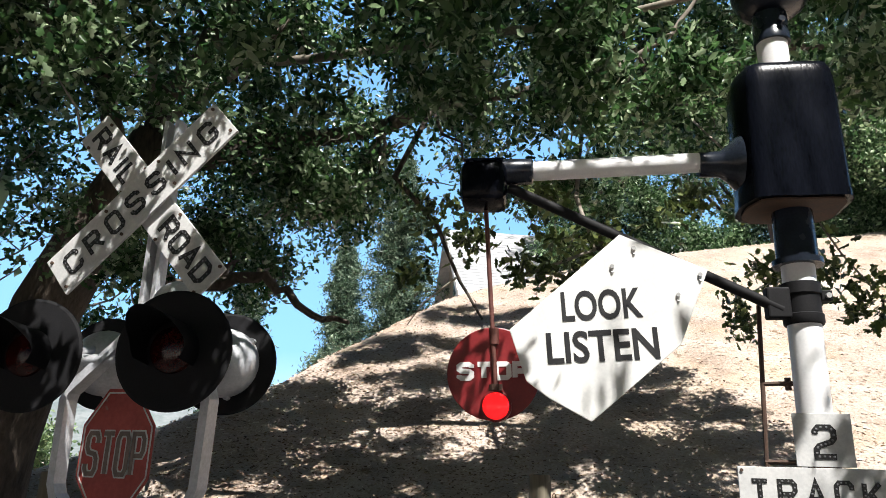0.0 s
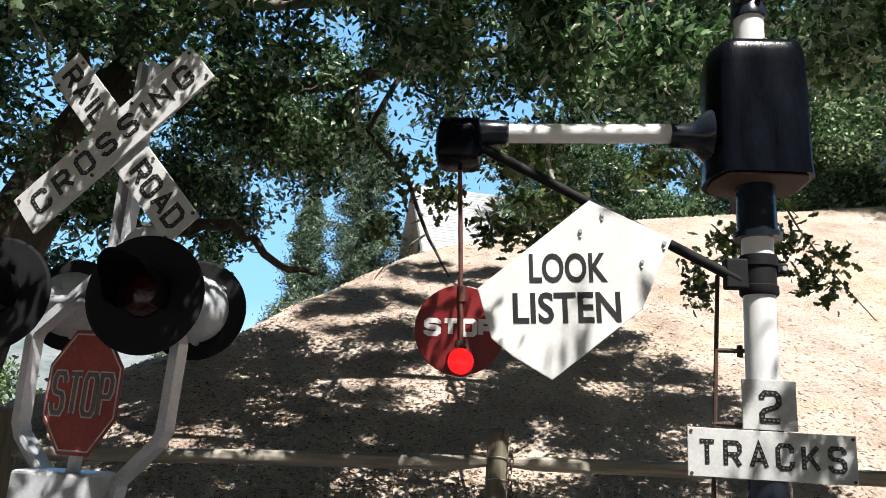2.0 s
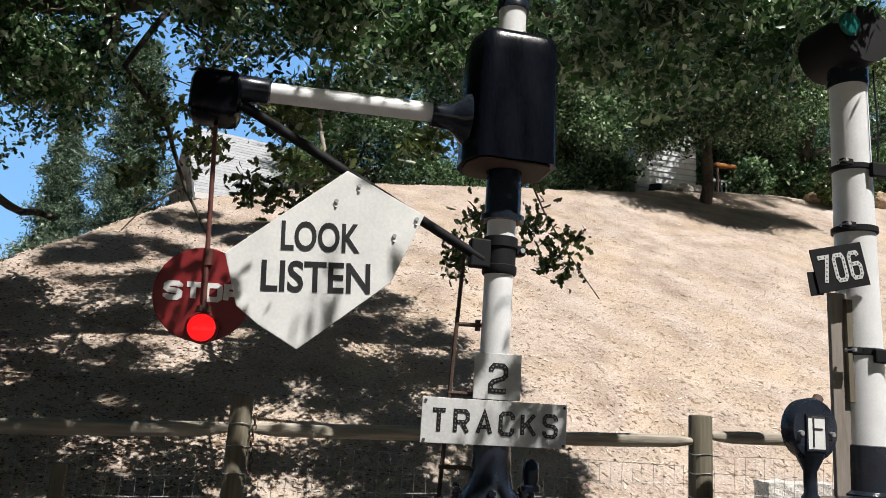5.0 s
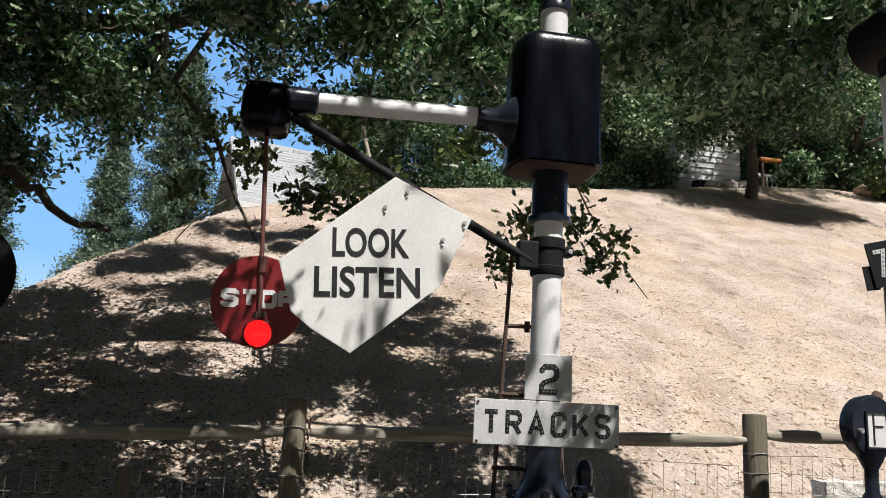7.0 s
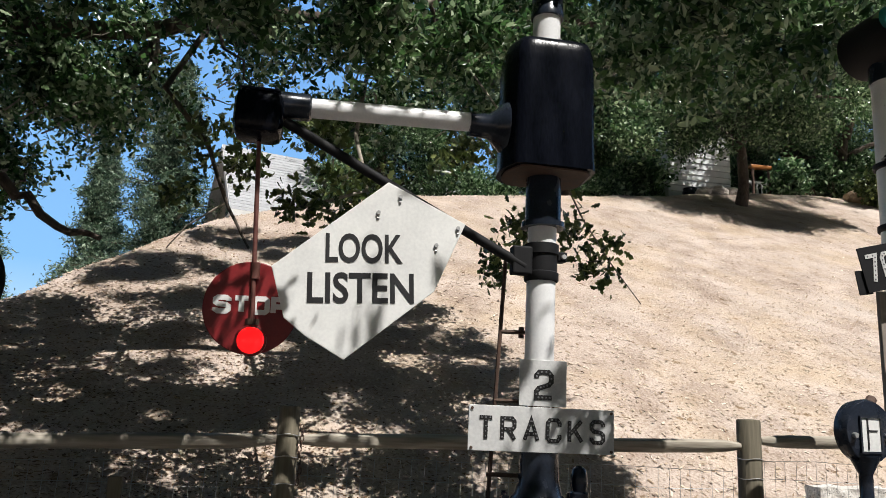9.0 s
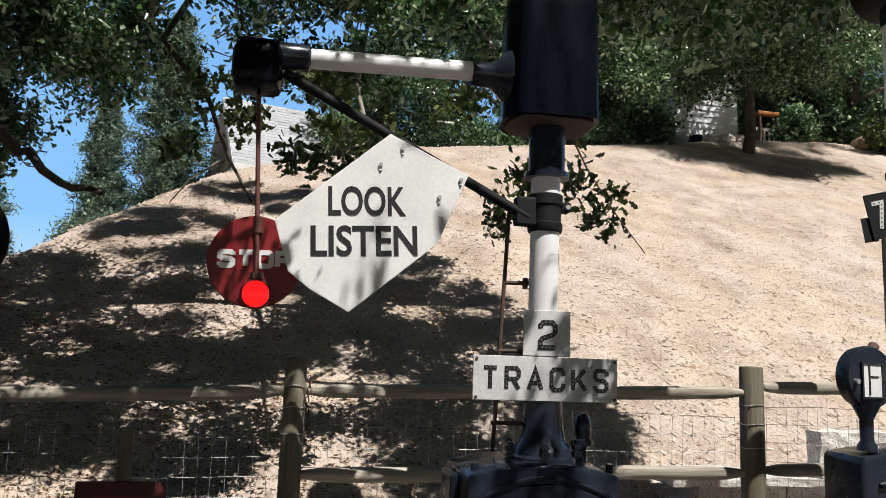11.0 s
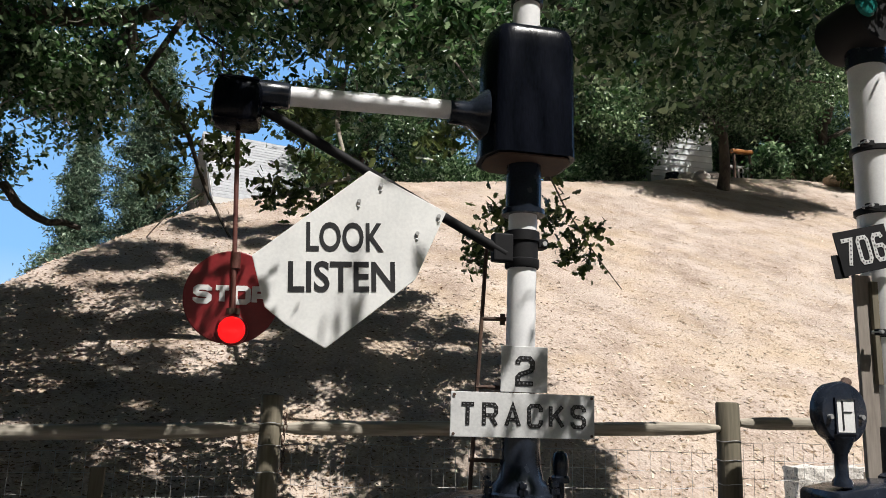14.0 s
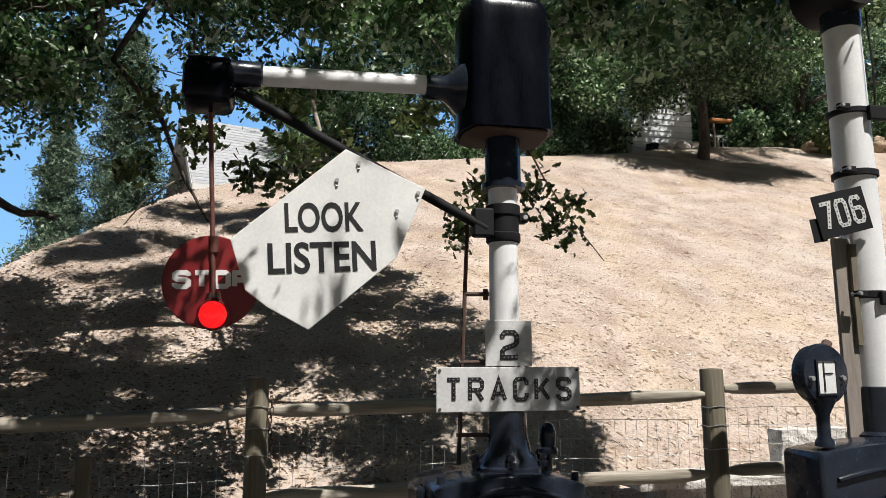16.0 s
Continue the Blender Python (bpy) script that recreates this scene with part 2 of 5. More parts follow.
def rod(p, q, r0, r1=None, seg=16, bm=None):
    """A tapered round bar from p to q."""
    bm = bm or bmesh.new()
    p, q = Vector(p), Vector(q)
    d = q - p
    m = Matrix.Translation((p + q) / 2) @ d.to_track_quat('Z', 'Y').to_matrix().to_4x4()
    bmesh.ops.create_cone(bm, cap_ends=True, segments=seg, radius1=r0, radius2=r0 if r1 is None else r1,
                          depth=d.length, matrix=m)
    return bm


def lathe(profile, at, axis='Z', seg=32, bm=None):
    """A turned shape: (radius, height) pairs round an axis through at."""
    bm = bm or bmesh.new()
    turn = axis if isinstance(axis, Matrix) else Matrix.Identity(4)
    m = Matrix.Translation(at) @ turn
    rings = []
    for r, h in profile:
        rings.append([bm.verts.new(m @ Vector((max(r, 1e-4) * math.cos(2 * math.pi * i / seg),
                                               max(r, 1e-4) * math.sin(2 * math.pi * i / seg), h))) for i in range(seg)])
    for a, b in zip(rings, rings[1:]):
        for i in range(seg):
            bm.faces.new((a[i], a[(i + 1) % seg], b[(i + 1) % seg], b[i]))
    bm.faces.new(list(reversed(rings[0])))
    bm.faces.new(rings[-1])
    bmesh.ops.recalc_face_normals(bm, faces=bm.faces)
    return bm


def plate(points, thick, m):
    """A flat plate: (u, v) outline in the plane of m (its x and y axes), thick along -z of m."""
    bm = bmesh.new()
    top = [bm.verts.new(m @ Vector((u, v, 0))) for u, v in points]
    low = [bm.verts.new(m @ Vector((u, v, -thick))) for u, v in points]
    n = len(points)
    bm.faces.new(top)
    bm.faces.new(list(reversed(low)))
    for i in range(n):
        bm.faces.new((top[i], low[i], low[(i + 1) % n], top[(i + 1) % n]))
    bmesh.ops.recalc_face_normals(bm, faces=bm.faces)
    return bm


def wall_frame(at, yaw=0.0, lean=0.0, spin=0.0):
    """A frame whose x runs along, y up and z out of an upright face that looks to -y when yaw is 0."""
    return (Matrix.Translation(at) @ Matrix.Rotation(radians(yaw), 4, 'Z') @ Matrix.Rotation(radians(90 - lean), 4, 'X')
            @ Matrix.Rotation(radians(spin), 4, 'Z'))


def writing(text, m, width, height, thick, material, parent, name="lettering", bold=0.0, spacing=1.0):
    """Raised letters centred on m, scaled to width x height."""
    cu = bpy.data.curves.new("text", 'FONT')
    cu.body, cu.extrude, cu.offset, cu.space_character = text, 0.5, bold, spacing
    cu.resolution_u = 4
    ob = new("text", cu)
    bpy.context.view_layer.update()
    me = bpy.data.meshes.new_from_object(ob.evaluated_get(bpy.context.evaluated_depsgraph_get()))
    bpy.data.objects.remove(ob)
    bpy.data.curves.remove(cu)
    bm = bmesh.new()
    bm.from_mesh(me)
    bpy.data.meshes.remove(me)
    xs = [v.co.x for v in bm.verts]
    ys = [v.co.y for v in bm.verts]
    sx, sy = width / (max(xs) - min(xs)), height / (max(ys) - min(ys))
    cx, cy = (max(xs) + min(xs)) / 2, (max(ys) + min(ys)) / 2
    for v in bm.verts:
        v.co = m @ Vector(((v.co.x - cx) * sx, (v.co.y - cy) * sy, v.co.z * thick))
    return part(name, bm, material, parent)


# strokes of squared capitals and figures, in a box one unit high
STROKES = {}
STROKES["A"] = [[(0, 0), (.40, 1), (.80, 0)], [(.14, .30), (.66, .30)]]
STROKES["C"] = [[(.75, .70), (.75, .86), (.61, 1), (.14, 1), (0, .86), (0, .14), (.14, 0), (.61, 0), (.75, .14), (.75, .30)]]
STROKES["D"] = [[(0, 0), (0, 1), (.55, 1), (.75, .80), (.75, .20), (.55, 0), (0, 0)]]
STROKES["G"] = [[(.75, .72), (.75, .86), (.61, 1), (.14, 1), (0, .86), (0, .14), (.14, 0), (.61, 0), (.75, .14), (.75, .45), (.42, .45)]]
STROKES["I"] = [[(.1, 0), (.1, 1)]]
STROKES["K"] = [[(0, 0), (0, 1)], [(.75, 1), (.04, .36)], [(.30, .58), (.78, 0)]]
STROKES["L"] = [[(0, 1), (0, 0), (.62, 0)]]
STROKES["N"] = [[(0, 0), (0, 1), (.75, 0), (.75, 1)]]
STROKES["O"] = [[(.14, 0), (0, .14), (0, .86), (.14, 1), (.61, 1), (.75, .86), (.75, .14), (.61, 0), (.14, 0)]]
STROKES["P"] = [[(0, 0), (0, 1), (.61, 1), (.75, .87), (.75, .59), (.61, .46), (.05, .46)]]
STROKES["R"] = [[(0, 0), (0, 1), (.61, 1), (.75, .87), (.75, .61), (.61, .48), (.05, .48)], [(.42, .44), (.76, 0)]]
STROKES["S"] = [[(.75, .76), (.75, .87), (.61, 1), (.14, 1), (0, .87), (0, .65), (.14, .53), (.61, .48), (.75, .36), (.75, .13), (.61, 0), (.14, 0), (0, .13), (0, .24)]]
STROKES["T"] = [[(0, 1), (.76, 1)], [(.38, .96), (.38, 0)]]
STROKES["0"] = [[(.12, 0), (0, .14), (0, .86), (.12, 1), (.53, 1), (.65, .86), (.65, .14), (.53, 0), (.12, 0)]]
STROKES["2"] = [[(0, .76), (0, .87), (.14, 1), (.61, 1), (.75, .87), (.75, .62), (.62, .50), (.12, .36), (0, .24), (0, 0), (.78, 0)]]
STROKES["6"] = [[(.62, .86), (.53, 1), (.14, 1), (0, .86), (0, .14), (.14, 0), (.53, 0), (.66, .14), (.66, .44), (.53, .56), (.05, .56)]]
STROKES["7"] = [[(0, 1), (.66, 1), (.24, 0)]]


def ribbon(line, half, z0, z1, m, bm):
    """A raised flat stroke along a polyline, mitred at its corners."""
    pts = [Vector(q) for q in line]
    shut = (pts[0] - pts[-1]).length < 1e-6
    if shut:
        pts.pop()
    n = len(pts)
    rows = []
    for k, q in enumerate(pts):
        a = pts[k - 1] if k or shut else None
        b = pts[(k + 1) % n] if k < n - 1 or shut else None
        d0 = (q - a).normalized() if a is not None else (b - q).normalized()
        d1 = (b - q).normalized() if b is not None else d0
        n0, n1 = Vector((-d0.y, d0.x)), Vector((-d1.y, d1.x))
        w = (n0 + n1).normalized()
        w *= half / max(0.45, w.dot(n0))
        rows.append([bm.verts.new(m @ Vector((c.x, c.y, z))) for c, z in ((q + w, z0), (q + w, z1), (q - w, z1), (q - w, z0))])
    for k in range(n if shut else n - 1):
        r, q = rows[k], rows[(k + 1) % n]
        for j in range(3):
            bm.faces.new((r[j], q[j], q[j + 1], r[j + 1]))
    if not shut:
        bm.faces.new(rows[0])
        bm.faces.new(rows[-1][::-1])


def block_writing(text, m, width, height, stroke, material, parent, gap=0.34, lift=0.003, name="lettering", studs=0.0):
    """Squared sign-painter's capitals centred on m; studs: the spacing of glass reflectors let into the strokes."""
    wide = [max(x for line in STROKES[c] for x, _ in line) for c in text]
    total = sum(wide) + gap * (len(text) - 1)
    sx, sy = (width - stroke) / total, height - stroke
    bm, dots = bmesh.new(), bmesh.new()
    x0 = -total / 2
    for c, w in zip(text, wide):
        for k, line in enumerate(STROKES[c]):
            pts = [((x0 + x) * sx, (y - 0.5) * sy) for x, y in line]
            ribbon(pts, stroke / 2, 0.0, lift + 0.0004 * k, m, bm)
            if studs:
                for a, b in zip(pts, pts[1:]):
                    a, b = Vector(a), Vector(b)
                    n = max(1, round((b - a).length / studs))
                    for i in range(n):
                        q = a.lerp(b, (i + 0.5) / n)
                        rod(m @ Vector((q.x, q.y, lift)), m @ Vector((q.x, q.y, lift + 0.003)), stroke * 0.24, stroke * 0.12, 6, dots)
        x0 += w + gap
    bmesh.ops.recalc_face_normals(bm, faces=bm.faces)
    ob = part(name, bm, material, parent)
    if studs:
        tagged(part("reflector_studs", dots, M_STUD, ob), kind="stuff")
    else:
        dots.free()
    return ob


def tube(points, radii, bm=None, seg=8):
    """A tapered limb along a polyline."""
    bm = bm or bmesh.new()
    pts = [Vector(p) for p in points]
    rings = []
    for i, p in enumerate(pts):
        d = (pts[min(i + 1, len(pts) - 1)] - pts[max(i - 1, 0)]).normalized()
        q = Vector((0, 0, 1)).rotation_difference(d).to_matrix()
        rings.append([bm.verts.new(p + q @ Vector((radii[i] * math.cos(2 * math.pi * k / seg),
                                                   radii[i] * math.sin(2 * math.pi * k / seg), 0))) for k in range(seg)])
    for a, b in zip(rings, rings[1:]):
        for k in range(seg):
            bm.faces.new((a[k], a[(k + 1) % seg], b[(k + 1) % seg], b[k]))
    bm.faces.new(rings[-1])
    return bm


def wander(p, q, n, amp, rng):
    """A crooked line from p to q."""
    p, q = Vector(p), Vector(q)
    out = [p]
    for i in range(1, n):
        out.append(p.lerp(q, i / n) + Vector([rng.uniform(-amp, amp) for _ in range(3)]))
    return out + [q]


def array_mesh(name, verts, faces_per, count, k, material, parent, smooth=False):
    """count copies of a small template of k vertices, given as one (count*k, 3) array."""
    me = bpy.data.meshes.new(name)
    nf = len(faces_per)
    me.vertices.add(count * k)
    me.vertices.foreach_set("co", verts.astype(np.float32).ravel())
    idx = np.concatenate([np.array(f) for f in faces_per])
    lens = np.array([len(f) for f in faces_per])
    loops = (idx[None, :] + (np.arange(count) * k)[:, None]).ravel()
    me.loops.add(len(loops))
    me.loops.foreach_set("vertex_index", loops.astype(np.int32))
    starts = np.concatenate([[0], np.cumsum(np.tile(lens, count))[:-1]])
    me.polygons.add(count * nf)
    me.polygons.foreach_set("loop_start", starts.astype(np.int32))
    me.update(calc_edges=True)
    me.validate()
    me.materials.append(material)
    ob = new(name, me)
    ob.parent = parent
    return ob


def turns(rs, n):
    """n random rotation matrices."""
    q = rs.normal(size=(n, 4))
    q /= np.linalg.norm(q, axis=1)[:, None]
    w, x, y, z = q.T
    return np.stack([np.stack([1 - 2 * (y * y + z * z), 2 * (x * y - z * w), 2 * (x * z + y * w)], 1),
                     np.stack([2 * (x * y + z * w), 1 - 2 * (x * x + z * z), 2 * (y * z - x * w)], 1),
                     np.stack([2 * (x * z - y * w), 2 * (y * z + x * w), 1 - 2 * (x * x + y * y)], 1)], 1)


# a lobed oak leaf, folded along its midrib
LOBED = np.array([(0, 0, 0), (.15, .16, .03), (.11, .30, .02), (.30, .44, .06), (.16, .56, .03), (.25, .78, .05), (0, 1, -.05),
                  (-.25, .78, .05), (-.16, .56, .03), (-.30, .44, .06), (-.11, .30, .02), (-.15, .16, .03)])
LOBED_F = [(0, 1, 2, 3, 4, 5, 6), (0, 6, 7, 8, 9, 10, 11)]
PLAIN = np.array([(0, 0, 0), (.27, .45, .06), (0, 1, -.04), (-.27, .45, .06)])
PLAIN_F = [(0, 1, 2), (0, 2, 3)]
OVAL = np.array([(0, 0, 0), (.17, .28, .04), (.21, .62, .05), (0, 1, -.05), (-.21, .62, .05), (-.17, .28, .04)])
OVAL_F = [(0, 1, 2, 3), (0, 3, 4, 5)]


def scatter_leaves(centres, per, spread, size, rs, template):
    """Leaves in tufts round the centres, as one array of vertices."""
    n = len(centres) * per
    at = np.repeat(centres, per, axis=0) + rs.normal(size=(n, 3)) * spread
    s = size * rs.uniform(0.6, 1.25, n)
    R = turns(rs, n)
    v = template[None, :, :] * s[:, None, None]
    return (np.einsum('nij,nkj->nki', R, v) + at[:, None, :]).reshape(-1, 3), n


def in_blobs(blobs, rs, share=0.88, tight=0.115, hub=20):
    """Tuft centres inside ellipsoids (x, y, z, rx, ry, rz, count): mostly in clumps near the skin, with gaps between."""
    out = []
    for x, y, z, rx, ry, rz, n in blobs:
        d = rs.normal(size=(n, 3))
        d /= np.linalg.norm(d, axis=1)[:, None]
        r = rs.uniform(0.2, 1.08, n)[:, None] ** 0.6
        k = max(3, n // hub)
        pick = rs.integers(0, k, n)
        p = np.where(rs.uniform(size=(n, 1)) < share, (d * r)[:k][pick] + rs.normal(size=(n, 3)) * tight, d * r)
        out.append(p * np.array([rx, ry, rz]) + np.array([x, y, z]))
    return np.concatenate(out)


# ---- ground: level by the fence, a bank behind it, flat land to the horizon ----
CREST_X = [-60, -16, -11, -8.5, -6.7, -4.8, -4.2, -3.6, -2.95, -1.8, -0.2, 3.5, 7, 9.6, 14, 30, 60]
CREST_Z = [-0.1, 0.0, 0.25, 0.75, 1.3, 2.45, 3.15, 3.8, 4.37, 5.0, 5.7, 6.5, 7.15, 7.7, 8.6, 9.5, 9.0]
BASE = -0.15


def ground_z(x, y):
    crest = float(np.interp(x, CREST_X, CREST_Z))
    rise = 0.577 * (y - 1.5)
    if rise <= BASE:
        z = BASE
    else:
        k = 0.22
        h = max(k - abs(rise - crest), 0) / k
        z = max(min(rise, crest) - h * h * k * 0.25, BASE)
    if y > 60:
        z = z + (BASE - 2 - z) * min(1, (y - 60) / 120)
    if abs(x) < 40 and 0.9 < y < 40:
        lump = noise.fractal(Vector((x * 0.55, y * 0.55, 3.1)), 1.0, 2.0, 4)
        z += 0.055 * lump * min(1, max(0, y - 1.2))
    return z


def axis_steps(lo, hi, fine, far):
    mid = list(np.arange(lo, hi + fine / 2, fine))
    out, s, v = [], fine, lo
    while v > -far:
        s *= 1.35
        v -= s
        out.append(v)
    up, s, v = [], fine, hi
    while v < far:
        s *= 1.35
        v += s
        up.append(v)
    return out[::-1] + mid + up


def build_ground():
    xs, ys = axis_steps(-9, 17, 0.14, 4000), axis_steps(-5, 18, 0.14, 4000)
    verts = [(x, y, ground_z(x, y)) for y in ys for x in xs]
    w = len(xs)
    faces = [(j * w + i, j * w + i + 1, (j + 1) * w + i + 1, (j + 1) * w + i) for j in range(len(ys) - 1) for i in range(w - 1)]
    me = bpy.data.meshes.new("ground")
    me.from_pydata(verts, [], faces)
    me.materials.append(M_SOIL)
    for p in me.polygons:
        p.use_smooth = True
    tagged(new("ground", me), "dry tan earth bank with scattered straw and clods", "ground", kind="structure")


build_ground()


def dark_near_ground():
    """Unseen dark sheet on the near side of the fence, cutting bounced light."""
    bm = bmesh.new()
    n = 40
    rows = [[bm.verts.new((-20 + 40 * i / n, y, BASE + 0.02)) for i in range(n + 1)] for y in np.linspace(-16, 0.35, 25)]
    for a, b in zip(rows, rows[1:]):
        for i in range(n):
            bm.faces.new((a[i], a[i + 1], b[i + 1], b[i]))
    tagged(part("near_ground_sheet", bm, M_NEARDARK), "unseen dark ground added before the fence to cut bounced light", "gravel", kind="structure")



dark_near_ground()


def far_ridge():
    bm = bmesh.new()
    prev = None
    for i in range(0, 181):
        a = radians(i * 2)
        r = 2600
        h = 205 + 70 * noise.noise(Vector((math.cos(a) * 3, math.sin(a) * 3, 1))) + 25 * noise.noise(Vector((math.cos(a) * 14, math.sin(a) * 14, 4)))
        ring = [bm.verts.new((r * k * math.cos(a), r * k * math.sin(a), z)) for k, z in ((0.75, -8), (0.9, h * 0.55), (1, h), (1.25, h * 0.5))]
        if prev:
            for k in range(3):
                bm.faces.new((prev[k], ring[k], ring[k + 1], prev[k + 1]))
        prev = ring
    bmesh.ops.recalc_face_normals(bm, faces=bm.faces)
    ob = part("backdrop", bm, M_FAR, smooth=True)
    tagged(ob, "hazy far hills along the horizon", "hills", kind="structure")


far_ridge()


def sky_backdrop():
    """The clear northern sky, four kilometres behind everything."""
    m = bpy.data.materials.new("clear_azure_sky")
    m.use_nodes = True
    nt = m.node_tree
    em, ge, se, mr, rp = [nt.nodes.new(k) for k in ("ShaderNodeEmission", "ShaderNodeNewGeometry", "ShaderNodeSeparateXYZ", "ShaderNodeMapRange", "ShaderNodeValToRGB")]
    nt.nodes.remove(nt.nodes["Principled BSDF"])
    nt.links.new(ge.outputs["Position"], se.inputs[0])
    nt.links.new(se.outputs["Z"], mr.inputs[0])
    mr.inputs[2].default_value = 3600.0
    nt.links.new(mr.outputs[0], rp.inputs[0])
    rp.color_ramp.elements[0].color, rp.color_ramp.elements[1].color = (0.64, 0.83, 0.97, 1), (0.06, 0.20, 0.60, 1)
    e = rp.color_ramp.elements.new(0.16)
    e.color = (0.25, 0.52, 0.90, 1)
    nt.links.new(rp.outputs[0], em.inputs["Color"])
    em.inputs["Strength"].default_value = 0.92
    nt.links.new(em.outputs[0], nt.nodes["Material Output"].inputs["Surface"])
    bm = bmesh.new()
    rows = []
    for j in range(10):
        el = radians(-1 + 4.4 * j)
        rows.append([bm.verts.new((3900 * math.cos(el) * math.sin(radians(a)), 3900 * math.cos(el) * math.cos(radians(a)), 3900 * math.sin(el))) for a in range(-80, 81, 5)])
    for p, q in zip(rows, rows[1:]):
        for i in range(len(p) - 1):
            bm.faces.new((p[i], q[i], q[i + 1], p[i + 1]))
    tagged(part("backdrop", bm, m, None, smooth=True), "clear azure sky behind the trees", "sky", kind="structure")


sky_backdrop()


# ---- the swinging-banner crossing signal ----
def wigwag():
    w = thing("crossing_signal", (0, 0, BASE), "black and white swinging-banner railway crossing signal on an iron cabinet", "railway signal")
    # cabinet with a bowed top and an arched door
    bm = bmesh.new()
    pts = []
    for i in range(17):
        u = i / 16
        pts.append((-0.40 + 0.80 * u, 1.035 - 0.05 * abs(2 * u - 1) ** 2.6))
    outline = [(0.40, 0), (0.40, 0.9)] + [(x, z) for x, z in reversed(pts)] + [(-0.40, 0)]
    m = wall_frame((-0.085, -0.29, BASE))
    cab = part("cabinet", plate(outline, 0.56, m), M_BLACK, w, "black-painted iron base cabinet with bowed top", bevel=0.022, smooth=True)
    arch = [(-0.36 + 0.72 * i / 16, 0.995 - 0.11 * abs(2 * i / 16 - 1) ** 2.0) for i in range(17)]
    md = wall_frame((-0.085, -0.290, BASE))
    door = part("door", plate([(0.36, 0.06)] + [(x, z - 0.045) for x, z in reversed(arch)] + [(-0.36, 0.06)], -0.022, md), M_BLACK, cab, "arched cabinet door", bevel=0.006)
    bm = bmesh.new()
    tube([md @ Vector((x, z - 0.018, 0.012)) for x, z in arch], [0.013] * len(arch), bm, 8)
    part("arch_moulding", bm, M_BLACK, cab, smooth=True)
    for z in (0.25, 0.62):
        part("hinge", rod(md @ Vector((-0.368, z, 0.02)), md @ Vector((-0.368, z + 0.09, 0.02)), 0.014), M_BLACK, cab, smooth=True)
    part("latch", bbox(0.20, 0.255, -0.335, -0.31, 0.42, 0.52), M_BLACK, cab, bevel=0.006)
    for u, v in ((-0.33, 0.8), (0.2, 0.8), (-0.33, 0.2), (0.2, 0.2)):
        part("bolt", rod((u, -0.325, BASE + v), (u, -0.30, BASE + v), 0.011, seg=8), M_BLACK, cab)
    part("side_box", bbox(-0.53, -0.482, -0.1, 0.16, 0.15, 0.82), M_BLACK, cab, bevel=0.02)
    # flange, tapered shoe and bolts
    part("base_flange", lathe([(0.19, 0), (0.19, 0.025), (0.165, 0.035), (0.155, 0.065), (0.125, 0.10), (0.108, 0.18), (0.102, 0.36), (0.085, 0.37)], (-0.01, 0, 0.875)), M_BLACK, w, smooth=True)
    for i in range(6):
        a = i * math.pi / 3 + 0.35
        x, y = 0.21 * math.cos(a) - 0.01, 0.16 * math.sin(a)
        bm = rod((x, y, 0.86), (x, y, 0.975), 0.012, seg=8)
        rod((x, y, 0.905), (x, y, 0.935), 0.026, seg=6, bm=bm)
        rod((x, y, 0.945), (x, y, 0.968), 0.022, seg=6, bm=bm)
        part("bolt", bm, M_BLACK, w)
    part("vent", lathe([(0.024, 0), (0.024, 0.09), (0.055, 0.095), (0.055, 0.12), (0.04, 0.13), (0.046, 0.16), (0.046, 0.21), (0.036, 0.245), (0.012, 0.262)], (0.228, 0.02, 0.86), seg=20), M_BLACK, w, "black hooded vent cap", smooth=True)
    for x in (-0.43, 0.29):
        part("lug", rod((x, -0.2, 0.83), (x, -0.2, 0.885), 0.02, seg=8), M_BLACK, w)
    # mast
    part("pole", rod((-0.02, 0, 1.2), (-0.008, 0, 3.74), 0.0815, seg=40), M_WHITE, w, "white-painted steel mast", smooth=True)
    part("sleeve", lathe([(0.125, 0), (0.125, 0.03), (0.103, 0.035), (0.100, 0.38), (0.1, 0.4)], (-0.012, 0, 2.425)), M_BLACK, w, smooth=True)
    # mechanism case: chamfered plan, softly edged
    plan = [(-0.235, -0.235), (0.19, -0.235), (0.235, -0.17), (0.25, 0.12), (0.17, 0.2), (-0.2, 0.2), (-0.275, 0.10), (-0.29, -0.07)]
    for _ in range(2):  # round the upright corners
        plan = [(a[0] + (b[0] - a[0]) * k, a[1] + (b[1] - a[1]) * k) for a, b in zip(plan, plan[1:] + plan[:1]) for k in (0.13, 0.87)]
    bm = bmesh.new()
    levels = [[bm.verts.new((x * k, y * k, z)) for x, y in plan] for z, k in ((2.755, 1.0), (3.36, 0.975), (3.43, 0.955), (3.475, 0.92), (3.50, 0.87), (3.512, 0.80))]
    n = len(plan)
    bm.faces.new(list(reversed(levels[0])))
    bm.faces.new(levels[-1])
    for a, b in zip(levels, levels[1:]):
        for i in range(n):
            bm.faces.new((a[i], a[(i + 1) % n], b[(i + 1) % n], b[i]))
    case = part("mechanism_case", bm, M_CASE, w, "glossy black mechanism case with runs in its paint", smooth=True)
    part("lower_rim", plate([(x * 1.012, y * 1.012) for x, y in plan], 0.045, Matrix.Translation((0, 0, 2.775))), M_CASE, case, smooth=True)
    part("underside", plate([(x * 0.9, y * 0.9) for x, y in plan], 0.01, Matrix.Translation((0, 0, 2.728))), M_STEEL, case, "dark brown underside")
    part("top_rim", lathe([(0.13, 0), (0.13, 0.014), (0.115, 0.02), (0.095, 0.03)], (-0.01, 0, 3.51)), M_BLACK, w, smooth=True)
